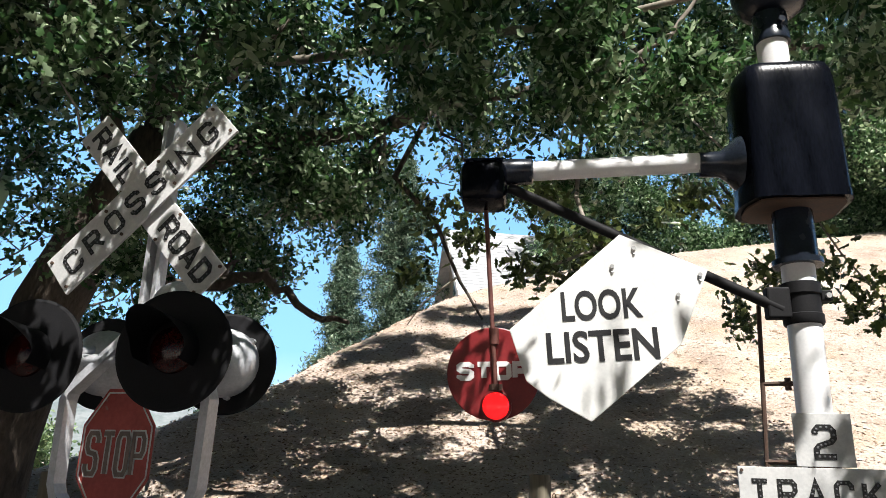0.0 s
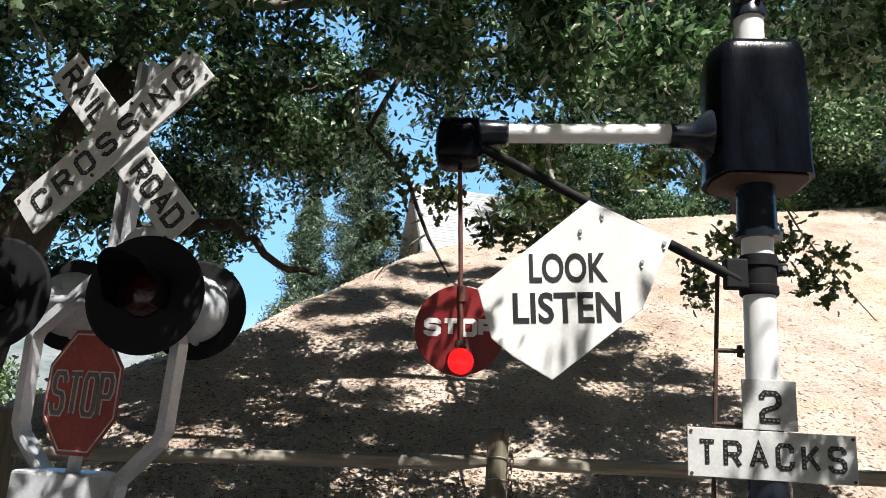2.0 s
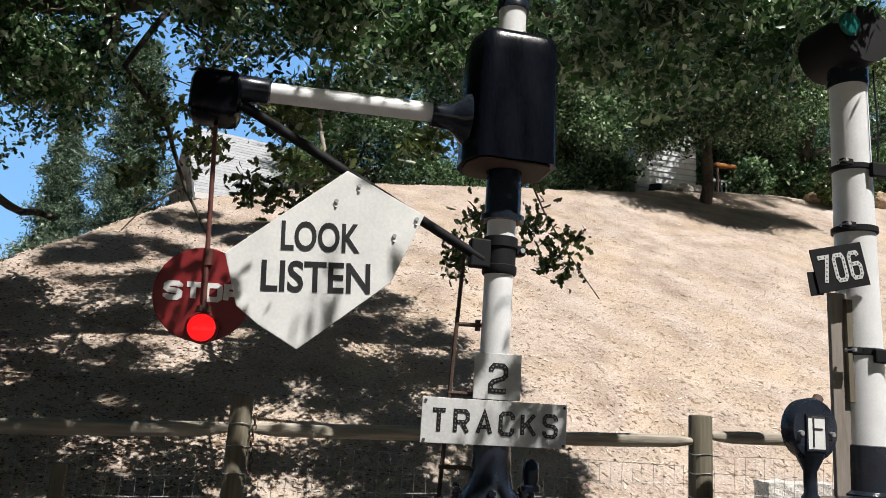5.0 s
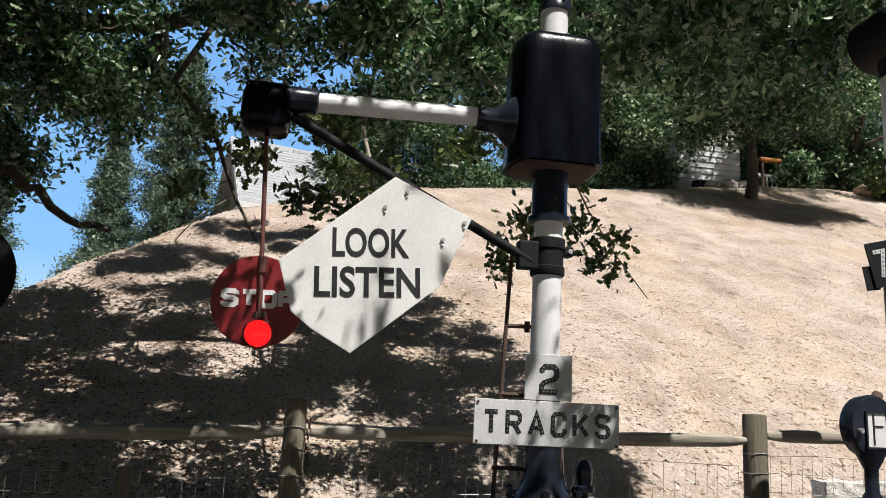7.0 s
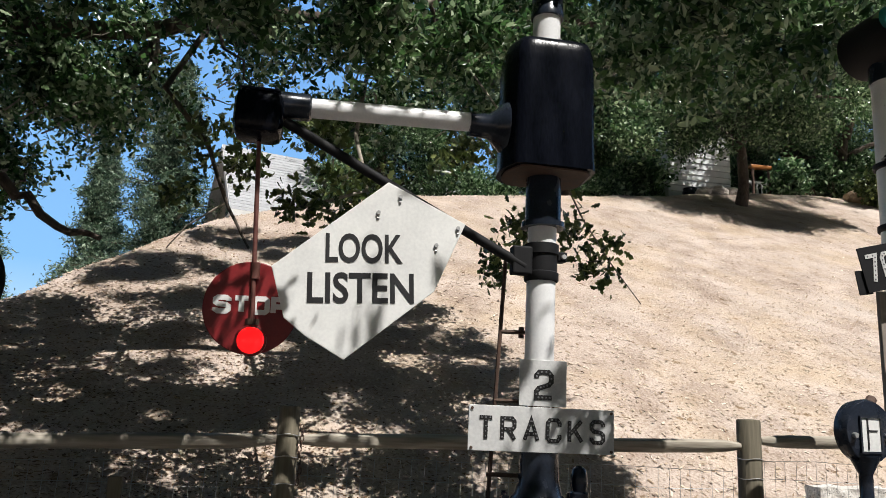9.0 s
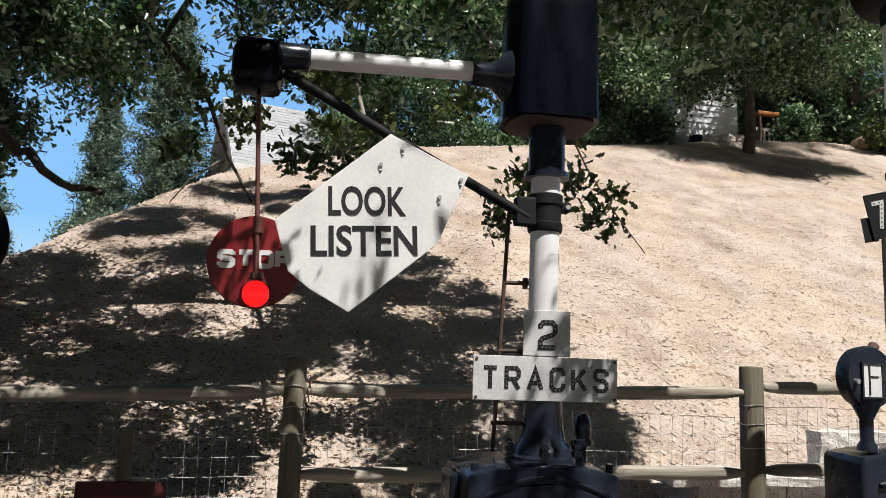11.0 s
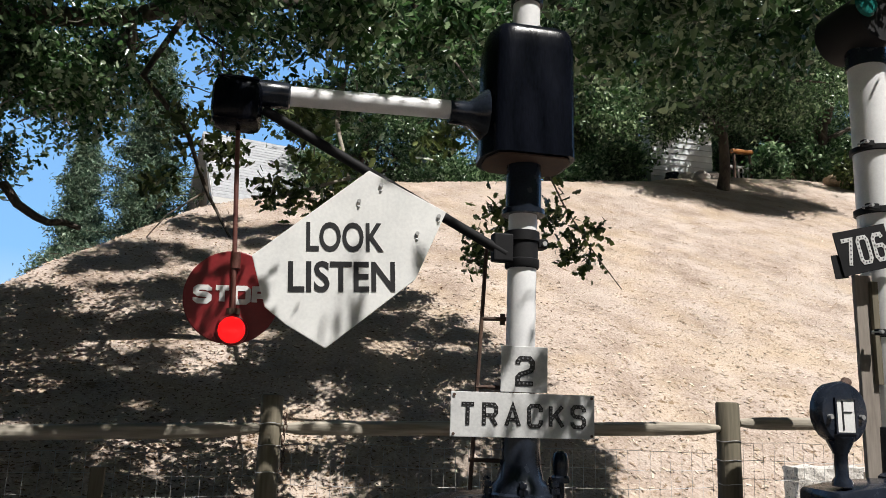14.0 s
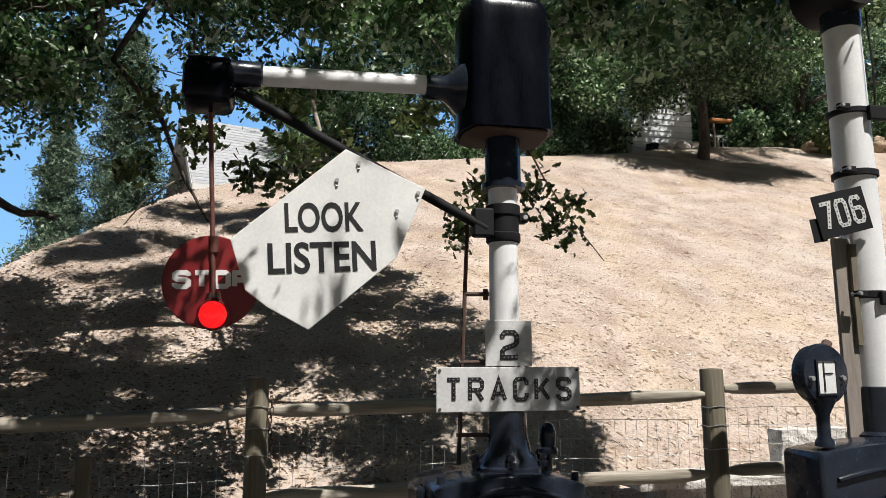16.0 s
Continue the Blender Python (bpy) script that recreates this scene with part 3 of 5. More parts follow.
    for i in range(8):
        a = i * math.pi / 4 + 0.2
        part("bolt", rod((-0.01 + 0.16 * math.cos(a), 0.15 * math.sin(a), 3.51), (-0.01 + 0.16 * math.cos(a), 0.15 * math.sin(a), 3.535), 0.014, seg=6), M_ZINC, case)
    part("neck", rod((-0.01, 0, 3.50), (-0.01, 0, 3.76), 0.083, seg=32), M_WHITE, w, smooth=True)
    part("top_collar", lathe([(0.098, 0), (0.098, 0.05), (0.094, 0.055), (0.094, 0.18), (0.07, 0.19)], (-0.008, 0, 3.735)), M_BLACK, w, smooth=True)
    part("bolt", rod((0.02, -0.12, 3.83), (0.02, -0.08, 3.83), 0.018, seg=8), M_BLACK, w)
    part("bell", lathe([(0.05, -0.03), (0.15, 0.0), (0.185, 0.03), (0.21, 0.1), (0.212, 0.2), (0.19, 0.3), (0.13, 0.37), (0.05, 0.4), (0.03, 0.44)], (0.01, 0, 3.945)), M_BLACK, w, "black warning bell housing", smooth=True)
    # arm, end head, brace
    part("arm_socket", lathe([(0.15, 0), (0.14, 0.02), (0.10, 0.06), (0.072, 0.10), (0.068, 0.21)], (-0.27, -0.05, 2.985), Matrix.Rotation(radians(-90), 4, 'Y')), M_BLACK, w, smooth=True)
    part("arm", rod((-0.45, -0.05, 2.998), (-1.38, -0.05, 2.968), 0.054, seg=28), M_WHITE, w, "white-painted horizontal arm", smooth=True)
    part("arm_ferrule", lathe([(0.06, 0), (0.072, 0.01), (0.075, 0.17), (0.10, 0.2)], (-1.365, -0.05, 2.967), Matrix.Rotation(radians(-90), 4, 'Y')), M_BLACK, w, smooth=True)
    head = part("arm_head", bbox(-1.765, -1.51, -0.17, 0.09, 2.762, 3.005), M_CASE, w, "black banner hanger head", bevel=0.05, smooth=True)
    part("head_cap", bbox(-1.745, -1.53, -0.15, 0.07, 3.002, 3.018), M_BLACK, head, bevel=0.01)
    part("brace", rod((-1.50, -0.05, 2.875), (-0.13, -0.05, 2.185), 0.028, seg=16), M_BLACKFLAT, w, smooth=True)
    part("clamp", lathe([(0.092, 0), (0.098, 0.01), (0.098, 0.05), (0.09, 0.055), (0.09, 0.15), (0.098, 0.155), (0.098, 0.21), (0.092, 0.215)], (-0.016, 0, 2.115)), M_BLACKFLAT, w, smooth=True)
    part("clamp_lug", bbox(0.07, 0.125, -0.04, 0.04, 2.235, 2.29), M_BLACKFLAT, w, bevel=0.006)
    part("clamp_lug", bbox(-0.205, -0.09, -0.075, 0.0, 2.14, 2.30), M_BLACKFLAT, w, bevel=0.01)
    part("bolt", rod((0.10, -0.06, 2.26), (0.10, 0.06, 2.26), 0.014, seg=8), M_ZINC, w)
    # shield with two words
    ms = wall_frame((-1.0, -0.105, 2.1))
    sh = [(0.078, 0.477), (0.512, 0.283), (0.355, -0.102), (-0.096, -0.485), (-0.30, -0.375), (-0.413, -0.29), (-0.497, -0.03)]
    shield = part("warning_shield", plate(sh, 0.012, ms), M_SIGN, w, "white pentagonal LOOK LISTEN sign dappled by leaves", bevel=0.003)
    ml = ms @ Matrix.Rotation(radians(3.5), 4, 'Z')
    writing("LOOK", ml @ Matrix.Translation((-0.022, 0.103, 0.001)), 0.405, 0.158, 0.004, M_LETTER, shield, bold=0.020)
    writing("LISTEN", ml @ Matrix.Translation((-0.038, -0.108, 0.001)), 0.555, 0.163, 0.004, M_LETTER, shield, bold=0.020)
    for u, v in ((0.147, 0.40), (0.033, 0.302), (0.47, 0.255), (0.355, 0.15)):
        bm = rod(ms @ Vector((u, v, 0)), ms @ Vector((u, v, 0.012)), 0.011, seg=10)
        rod(ms @ Vector((u, v - 0.03, 0)), ms @ Vector((u, v - 0.026, 0.005)), 0.008, seg=8, bm=bm)
        part("bolt", bm, M_ZINC, shield)
    # banner hanging nearly straight down beside the shield
    mb = wall_frame((-1.585, 0.02, 1.862), spin=1.5)
    ban = part("banner_disc", lathe([(0.238, -0.006), (0.243, -0.003), (0.243, 0.003), (0.238, 0.006)], (0, 0, 0), mb @ Matrix.Identity(4), seg=48), M_RED, w, "round red STOP banner with lit red lamp")
    block_writing("STOP", mb @ Matrix.Translation((0, 0.012, 0.0065)), 0.385, 0.098, 0.027, M_SIGN, ban, gap=0.36)
    part("lamp_rim", lathe([(0.080, -0.01), (0.080, 0.05), (0.07, 0.054)], (0, 0, 0), mb @ Matrix.Translation((0.012, -0.172, 0.006)), seg=24), M_RED, ban)
    part("lamp_lens", lathe([(0.07, 0.05), (0.064, 0.064), (0.045, 0.076), (0.02, 0.082)], (0, 0, 0), mb @ Matrix.Translation((0.012, -0.172, 0.006)), seg=24), M_LENSRED, ban, "glowing red lamp lens", smooth=True)
    part("rod_clamp", rod(mb @ Vector((0.01, 0.15, 0.012)), mb @ Vector((0.01, 0.235, 0.012)), 0.024, seg=10), M_ROD, ban, smooth=True)
    part("lamp_bracket", rod(mb @ Vector((0.012, -0.09, 0.016)), mb @ Vector((0.012, -0.06, 0.016)), 0.035, seg=12), M_STEEL, ban)
    part("hanger_rod", rod((-1.63, 0.008, 2.78), mb @ Vector((0.012, -0.1, 0.018)), 0.0125, seg=12), M_ROD, w, smooth=True)
    # number plate and sign on the mast
    mp = wall_frame((-0.028, -0.105, 1.55))
    p2 = part("number_plate", plate([(-0.132, -0.121), (0.132, -0.121), (0.132, 0.123), (-0.132, 0.123)], 0.008, mp), M_SIGNGREY, w, "small white plate with a black 2", bevel=0.002)
    block_writing("2", mp @ Matrix.Translation((0.005, -0.008, 0.0005)), 0.112, 0.160, 0.026, M_REFLET, p2, studs=0.023)
    mt = wall_frame((-0.028, -0.108, 1.307))
    tr = part("tracks_sign", plate([(-0.402, -0.115), (0.402, -0.115), (0.402, 0.117), (-0.402, 0.117)], 0.01, mt), M_SIGNGREY, w, "white sheet-metal TRACKS sign", bevel=0.002)
    block_writing("TRACKS", mt @ Matrix.Translation((-0.002, 0.0, 0.0005)), 0.705, 0.128, 0.021, M_REFLET, tr, gap=0.62, studs=0.023)
    for u in (-0.385, 0.385):
        for v in (-0.1, 0.1):
            part("bolt", rod(mt @ Vector((u, v, 0)), mt @ Vector((u, v, 0.006)), 0.008, seg=8), M_STEEL, tr)
    part("sign_bracket", bbox(-0.1, 0.04, -0.098, -0.07, 1.22, 1.62), M_STEEL, w)
    # climbing rail
    part("ladder_rail", rod((-0.26, 0.1, 0.9), (-0.198, 0.1, 2.24), 0.012, seg=8), M_STEEL, w)
    for x0, z, x1 in ((-0.197, 1.832, -0.06), (-0.222, 1.45, -0.05), (-0.252, 1.057, -0.07)):
        part("rung", rod((x0 - 0.02, 0.1, z), (x1, 0.06, z), 0.012, seg=8), M_STEEL, w)
    part("rung_end", rod((-0.10, 0.08, 1.80), (-0.10, 0.08, 1.862), 0.016, seg=8), M_STEEL, w)


wigwag()


# ---- flashing-light crossing signal with crossbuck ----
def flasher():
    C = Vector((-3.39, -0.49, 2.68))
    YAW = -10
    f = thing("flashing_light_signal", (-3.33, -0.45, BASE), "grey crossbuck mast with dark round flasher heads and stop sign", "railway signal")
    P = lambda u, v, w=0.0: wall_frame(C, YAW) @ Vector((u, v, w))
    M = lambda u, v, w=0.0, spin=0, lean=0: wall_frame(P(u, v, w), YAW, lean, spin)
    # mast: an angle-iron pair that splits into two bowed legs
    bm = bmesh.new()
    for du in (-0.034, 0.034):
        bmesh.ops.create_cube(bm, size=1, matrix=M(du + 0.07, -0.1, -0.10) @ Matrix.Diagonal((0.028, 1.15, 0.07, 1)))
    bmesh.ops.create_cube(bm, size=1, matrix=M(0.07, -0.1, -0.125) @ Matrix.Diagonal((0.095, 1.15, 0.012, 1)))
    part("mast", bm, M_ALU, f, "aluminium-painted angle-iron mast", bevel=0.004)

    def leg(side):
        bm = bmesh.new()
        line = [(0.05 * side, -0.60), (0.09 * side, -0.70), (0.395 * side, -0.97), (0.412 * side, -1.02), (0.40 * side, -1.42), (0.375 * side, -1.48), (0.20 * side, -1.66), (0.18 * side, -1.8), (0.18 * side, -2.83)]
        prev = None
        for i, (u, v) in enumerate(line):
            a, b = line[max(i - 1, 0)], line[min(i + 1, len(line) - 1)]
            d = Vector((b[0] - a[0], b[1] - a[1])).normalized()
            nx, ny = d.y, -d.x
            ring = [bm.verts.new(P(0.075 + u + nx * s, v + ny * s, w)) for s, w in ((-0.028, -0.05), (-0.004, -0.05), (-0.002, -0.066), (0.028, -0.066), (0.028, -0.078), (-0.016, -0.078), (-0.016, -0.13), (-0.028, -0.13))]
            if prev:
                for k in range(8):
                    bm.faces.new((prev[k], prev[(k + 1) % 8], ring[(k + 1) % 8], ring[k]))
            else:
                bm.faces.new(ring)
            prev = ring
        bm.faces.new(prev)
        bmesh.ops.recalc_face_normals(bm, faces=bm.faces)
        part("leg", bm, M_ALU, f, "bowed angle-iron leg")
    leg(-1)
    leg(1)
    part("junction_box", bbox(-3.52, -3.16, -0.62, -0.38, 0.55, 1.06), M_ALU, f, "grey junction box at the foot of the signal", bevel=0.015)
    part("foot", bbox(-3.50, -3.14, -0.60, -0.34, BASE, 0.55), M_ALU, f, bevel=0.02)
    # crossbuck
    b1 = part("crossbuck_blade", plate([(-0.665, -0.104), (0.615, -0.104), (0.615, 0.104), (-0.665, 0.104)], 0.016, M(0.04, -0.02, -0.03, -47)), M_SIGNGREY, f, "white RAIL ROAD crossbuck blade", bevel=0.003)
    b2 = part("crossbuck_blade", plate([(-0.612, -0.121), (0.612, -0.121), (0.612, 0.121), (-0.612, 0.121)], 0.016, M(-0.003, 0.006, 0.0, 42.1)), M_SIGNGREY, f, "white CROSSING crossbuck blade", bevel=0.003)
    block_writing("RAIL", M(0.04, -0.02, -0.03, -47) @ Matrix.Translation((-0.412, 0, 0.0005)), 0.40, 0.125, 0.022, M_REFLET, b1, gap=0.42, studs=0.025)
    block_writing("ROAD", M(0.04, -0.02, -0.03, -47) @ Matrix.Translation((0.362, 0, 0.0005)), 0.42, 0.125, 0.022, M_REFLET, b1, gap=0.36, studs=0.025)
    block_writing("CROSSING", M(-0.003, 0.006, 0, 42.1) @ Matrix.Translation((0, 0, 0.0005)), 1.07, 0.128, 0.022, M_REFLET, b2, gap=0.62, studs=0.025)
    for k, (b, mm) in enumerate(((b1, M(0.04, -0.02, -0.03, -47)), (b2, M(-0.003, 0.006, 0, 42.1)))):
        for u in (-0.585, -0.19, 0.19, 0.585):
            for v in (-0.09, 0.09):
                part("bolt", rod(mm @ Vector((u, v, 0)), mm @ Vector((u, v, 0.008)), 0.009, seg=8), M_STEEL, b)
    part("hub", rod(P(0.02, -0.05, -0.14), P(0.02, -0.05, -0.02), 0.05), M_ALU, f)
    # stop octagon below
    mo = M(0.10, -1.265, 0.03)
    R = 0.31
    o = part("stop_sign", plate([(0.70 * R * math.cos(radians(22.5 + 45 * i)), R * math.sin(radians(22.5 + 45 * i))) for i in range(8)], 0.006, mo), M_REDOLD, f, "faded red octagonal stop sign with scratched paint", bevel=0.002)
    R2 = R * 0.93
    bm = bmesh.new()
    for i in range(8):
        a, b = [(0.70 * R2 * math.cos(radians(22.5 + 45 * j)), R2 * math.sin(radians(22.5 + 45 * j))) for j in (i, i + 1)]
        rod(mo @ Vector((*a, 0.001)), mo @ Vector((*b, 0.001)), 0.004, seg=6, bm=bm)
    part("border", bm, M_SIGNGREY, o)
    block_writing("STOP", mo @ Matrix.Translation((0, -0.01, 0.0005)), 0.345, 0.215, 0.034, M_SIGNGREY, o, gap=0.36, lift=0.002)
    block_writing("STOP", mo @ Matrix.Translation((0.0, -0.01, 0.0026)), 0.331, 0.201, 0.020, M_FADED, o, gap=0.36, lift=0.0015, name="letter_fill")
    part("post", rod(P(0.10, -1.55, 0.0), P(0.10, -1.72, 0.0), 0.03), M_ALU, f)

    # flasher heads: round background, hood, housing behind
    def head(u, v, w, yaw, r, back=False):
        m = wall_frame(P(u, v, w), yaw)
        if back:
            m = m @ Matrix.Rotation(math.pi, 4, 'Y')
        h = part("flasher_head", lathe([(r - 0.012, -0.008), (r, -0.004), (r, 0.004), (r - 0.012, 0.008)], (0, 0, 0), m, seg=56), M_BLACKFLAT, f, "flat black round flasher background")
        part("housing", lathe([(0.175, -0.008), (0.175, -0.05), (0.165, -0.09), (0.13, -0.14), (0.06, -0.165), (0.03, -0.17)], (0, 0, 0), m, seg=32), M_ALU, h, "silver-painted lamp housing", smooth=True)
        for a in (20, 140, 260):
            x, y = 0.178 * math.cos(radians(a)), 0.178 * math.sin(radians(a))
            part("latch", rod(m @ Vector((x, y, -0.012)), m @ Vector((x, y, -0.05)), 0.014, seg=8), M_ALU, h)
        part("lens", lathe([(0.105, 0.008), (0.10, 0.02), (0.07, 0.034), (0.02, 0.04)], (0, 0, 0), m, seg=28), M_LENSDARK, h, "unlit red lens", smooth=True)
        bm = bmesh.new()
        rings = []
        for j in range(7):
            t = j / 6
            ring = []
            for i in range(19):
                a = radians(-35 + 250 * i / 18)
                cut = 0.32 * t * (0.45 + 0.55 * math.sin(max(0, min(math.pi, a))))
                ring.append(bm.verts.new(m @ Vector((0.122 * math.cos(a), 0.122 * math.sin(a) + 0.015 * t, 0.005 + cut))))
            rings.append(ring)
        for a, b in zip(rings, rings[1:]):
            for i in range(18):
                bm.faces.new((a[i], a[i + 1], b[i + 1], b[i]))
        bmesh.ops.solidify(bm, geom=bm.faces[:], thickness=0.006)
        part("hood", bm, M_BLACKFLAT, h, smooth=True)
        return h
    head(0.49, -0.835, 0.22, 0, 0.268)
    head(-0.31, -0.84, 0.22, 0, 0.268)
    head(0.38, -0.81, -0.36, 4, 0.262, True)
    head(-0.36, -0.80, -0.36, 4, 0.25, True)
    part("cross_arm", rod(P(-0.42, -0.82, -0.09), P(0.54, -0.82, -0.09), 0.03), M_ALU, f, smooth=True)
    for u, k in ((-0.30, -0.05), (0.46, -0.1)):
        part("head_bracket", rod(P(u, -0.84, 0.1), P(u + k, -0.74, -0.24), 0.032), M_ALU, f, smooth=True)
    part("bell", lathe([(0.13, 0), (0.13, 0.03), (0.11, 0.06), (0.05, 0.085), (0.02, 0.09)], P(0.22, -0.56, -0.12), Matrix.Rotation(radians(90), 4, 'X'), seg=28), M_ALU, f, "grey signal bell", smooth=True)


flasher()


# ---- signal mast with number board, and cabinet with an indicator ----
def signal_706():
    s = thing("signal_mast", (2.46, 0.1, BASE), "white signal mast with black bands and number board", "railway signal")
    part("pole", lathe([(0.135, 0), (0.135, 1.9), (0.128, 2.4), (0.118, 3.85), (0.1, 3.86)], (2.49, 0.1, BASE)), M_WHITE, s, "white-painted steel mast", smooth=True)
    part("foot_collar", lathe([(0.19, 0), (0.19, 0.04), (0.155, 0.06), (0.15, 0.33), (0.138, 0.335)], (2.49, 0.1, 0.96)), M_BLACK, s, smooth=True)
    for z, h in ((3.1, 0.035), (2.675, 0.04), (1.87, 0.045)):
        part("band", lathe([(0.134, 0), (0.142, 0.004), (0.142, h), (0.134, h + 0.004)], (2.49, 0.1, z - h / 2)), M_BLACKFLAT, s)
        part("band_lug", bbox(2.28, 2.36, -0.06, -0.02, z - 0.02, z + 0.02), M_BLACKFLAT, s, bevel=0.005)
        part("bolt", rod((2.29, -0.08, z), (2.29, 0.0, z), 0.012, seg=8), M_ZINC, s)
    part("arm_bracket", bbox(2.50, 2.85, -0.07, -0.03, 3.02, 3.12), M_BLACKFLAT, s, bevel=0.01)
    part("arm_bracket", bbox(2.45, 2.85, -0.07, -0.04, 1.80, 1.89), M_BLACKFLAT, s, bevel=0.01)
    mb = wall_frame((2.215, -0.06, 2.37), 0, 0, 14)
    nb = part("number_board", plate([(-0.19, -0.13), (0.205, -0.13), (0.205, 0.15), (-0.19, 0.15)], 0.008, mb), M_BLACKFLAT, s, "black board with pale numerals", bevel=0.002)
    part("board_flap", plate([(-0.225, -0.15), (-0.13, -0.15), (-0.13, 0.0), (-0.225, 0.0)], 0.006, mb @ Matrix.Translation((-0.01, 0.0, -0.012)) @ Matrix.Rotation(radians(-4), 4, 'Z')), M_BLACKFLAT, nb)
    block_writing("706", mb @ Matrix.Translation((0.005, 0.01, 0.0005)), 0.335, 0.185, 0.026, M_SIGNGREY, nb, gap=0.40, studs=0.03)
    head = part("signal_head", rod((2.46, -0.12, 4.0), (2.46, 0.3, 4.0), 0.20, seg=28), M_BLACKFLAT, s, "black searchlight signal head", smooth=True)
    part("lens", lathe([(0.085, 0), (0.07, 0.02), (0.02, 0.03)], (2.29, -0.15, 4.02), Matrix.Rotation(radians(90), 4, 'X'), seg=20), M_LENSGREEN, head, smooth=True)
    part("head_collar", rod((2.49, 0.1, 3.70), (2.49, 0.1, 3.9), 0.128, seg=24), M_BLACK, s, smooth=True)
    bm = bmesh.new()
    tube([(2.56, -0.05, 3.78), (2.565, -0.06, 3.4), (2.56, -0.05, 3.1)], [0.007] * 3, bm, 6)
    part("cable", bm, M_BLACKFLAT, s)

    c = thing("relay_cabinet", (2.15, -0.05, BASE), "black-painted iron relay cabinet with bowed lid", "cabinet")
    outline = [(0.57, 0), (0.57, 1.08)] + [(0.55 - 1.1 * i / 12, 1.145 - 0.05 * abs(2 * i / 12 - 1) ** 2) for i in range(13)] + [(-0.57, 1.08), (-0.57, 0)]
    body = part("body", plate(outline, 0.32, wall_frame((2.27, -0.31, BASE))), M_BLACK, c, bevel=0.025, smooth=True)
    part("arch_moulding", tube([(1.80 + 0.95 * i / 12, -0.32, 0.80 + 0.06 * math.sin(math.pi * i / 12)) for i in range(13)], [0.014] * 13), M_BLACK, body, smooth=True)
    for x in (1.84, 2.6):
        part("lug", rod((x, -0.2, 0.93), (x, -0.25, 1.0), 0.018, seg=8), M_ZINC, body)
    part("handle", bbox(2.1, 2.22, -0.36, -0.31, 0.68, 0.71), M_BLACK, body, bevel=0.005)

    d = thing("indicator", (1.82, -0.25, 0.98), "black round indicator with small white dial window on a stalk", "indicator")
    ring = part("case", lathe([(0.14, -0.09), (0.167, -0.07), (0.178, 0.0), (0.167, 0.02), (0.13, 0.028)], (0, 0, 0), wall_frame((1.815, -0.25, 1.375), 8), seg=40), M_BLACK, d, smooth=True)
    md = wall_frame((1.805, -0.25, 1.365), 8)
    part("dial", plate([(-0.068, -0.095), (0.068, -0.095), (0.068, 0.085), (-0.068, 0.085)], 0.004, md @ Matrix.Translation((0, 0, 0.034))), M_SIGN, ring, "white dial window")
    bm = bmesh.new()
    for x0, x1, y0, y1 in ((-0.080, -0.068, -0.105, 0.095), (0.068, 0.080, -0.105, 0.095), (-0.068, 0.068, 0.085, 0.095), (-0.068, 0.068, -0.105, -0.095)):
        bmesh.ops.create_cube(bm, size=1, matrix=md @ Matrix.Translation(((x0 + x1) / 2, (y0 + y1) / 2, 0.034)) @ Matrix.Diagonal((x1 - x0, y1 - y0, 0.014, 1)))
    part("window_frame", bm, M_BLACK, ring)
    for x0, x1, y0, y1 in ((-0.028, -0.018, -0.085, 0.078), (-0.018, 0.045, 0.012, 0.02)):
        bm = bmesh.new()
        bmesh.ops.create_cube(bm, size=1, matrix=md @ Matrix.Translation(((x0 + x1) / 2, (y0 + y1) / 2, 0.036)) @ Matrix.Diagonal((x1 - x0, y1 - y0, 0.004, 1)))
        part("pointer", bm, M_LETTER, ring)
    for u in (-0.118, 0.118):
        part("screw", rod(md @ Vector((u, -0.01, 0.02)), md @ Vector((u, -0.01, 0.05)), 0.014, seg=10), M_ZINC, ring)
    part("knob", rod((1.86, -0.22, 1.52), (1.90, -0.2, 1.555), 0.03, seg=10), M_STEEL, d)
    part("stalk", lathe([(0.055, 0), (0.05, 0.03), (0.036, 0.05), (0.036, 0.17), (0.075, 0.25), (0.08, 0.27)], (1.80, -0.235, 0.975)), M_BLACK, d, smooth=True)

    g = thing("board", (2.31, 0.08, BASE), "grey-brown weathered upright board behind the mast", "board")
    part("panel", bbox(2.24, 2.39, 0.06, 0.09, BASE, 2.24), M_BOARD, g, bevel=0.004)
    part("batten", bbox(2.335, 2.385, 0.03, 0.058, 1.55, 2.2), M_POST, g, bevel=0.003)


signal_706()


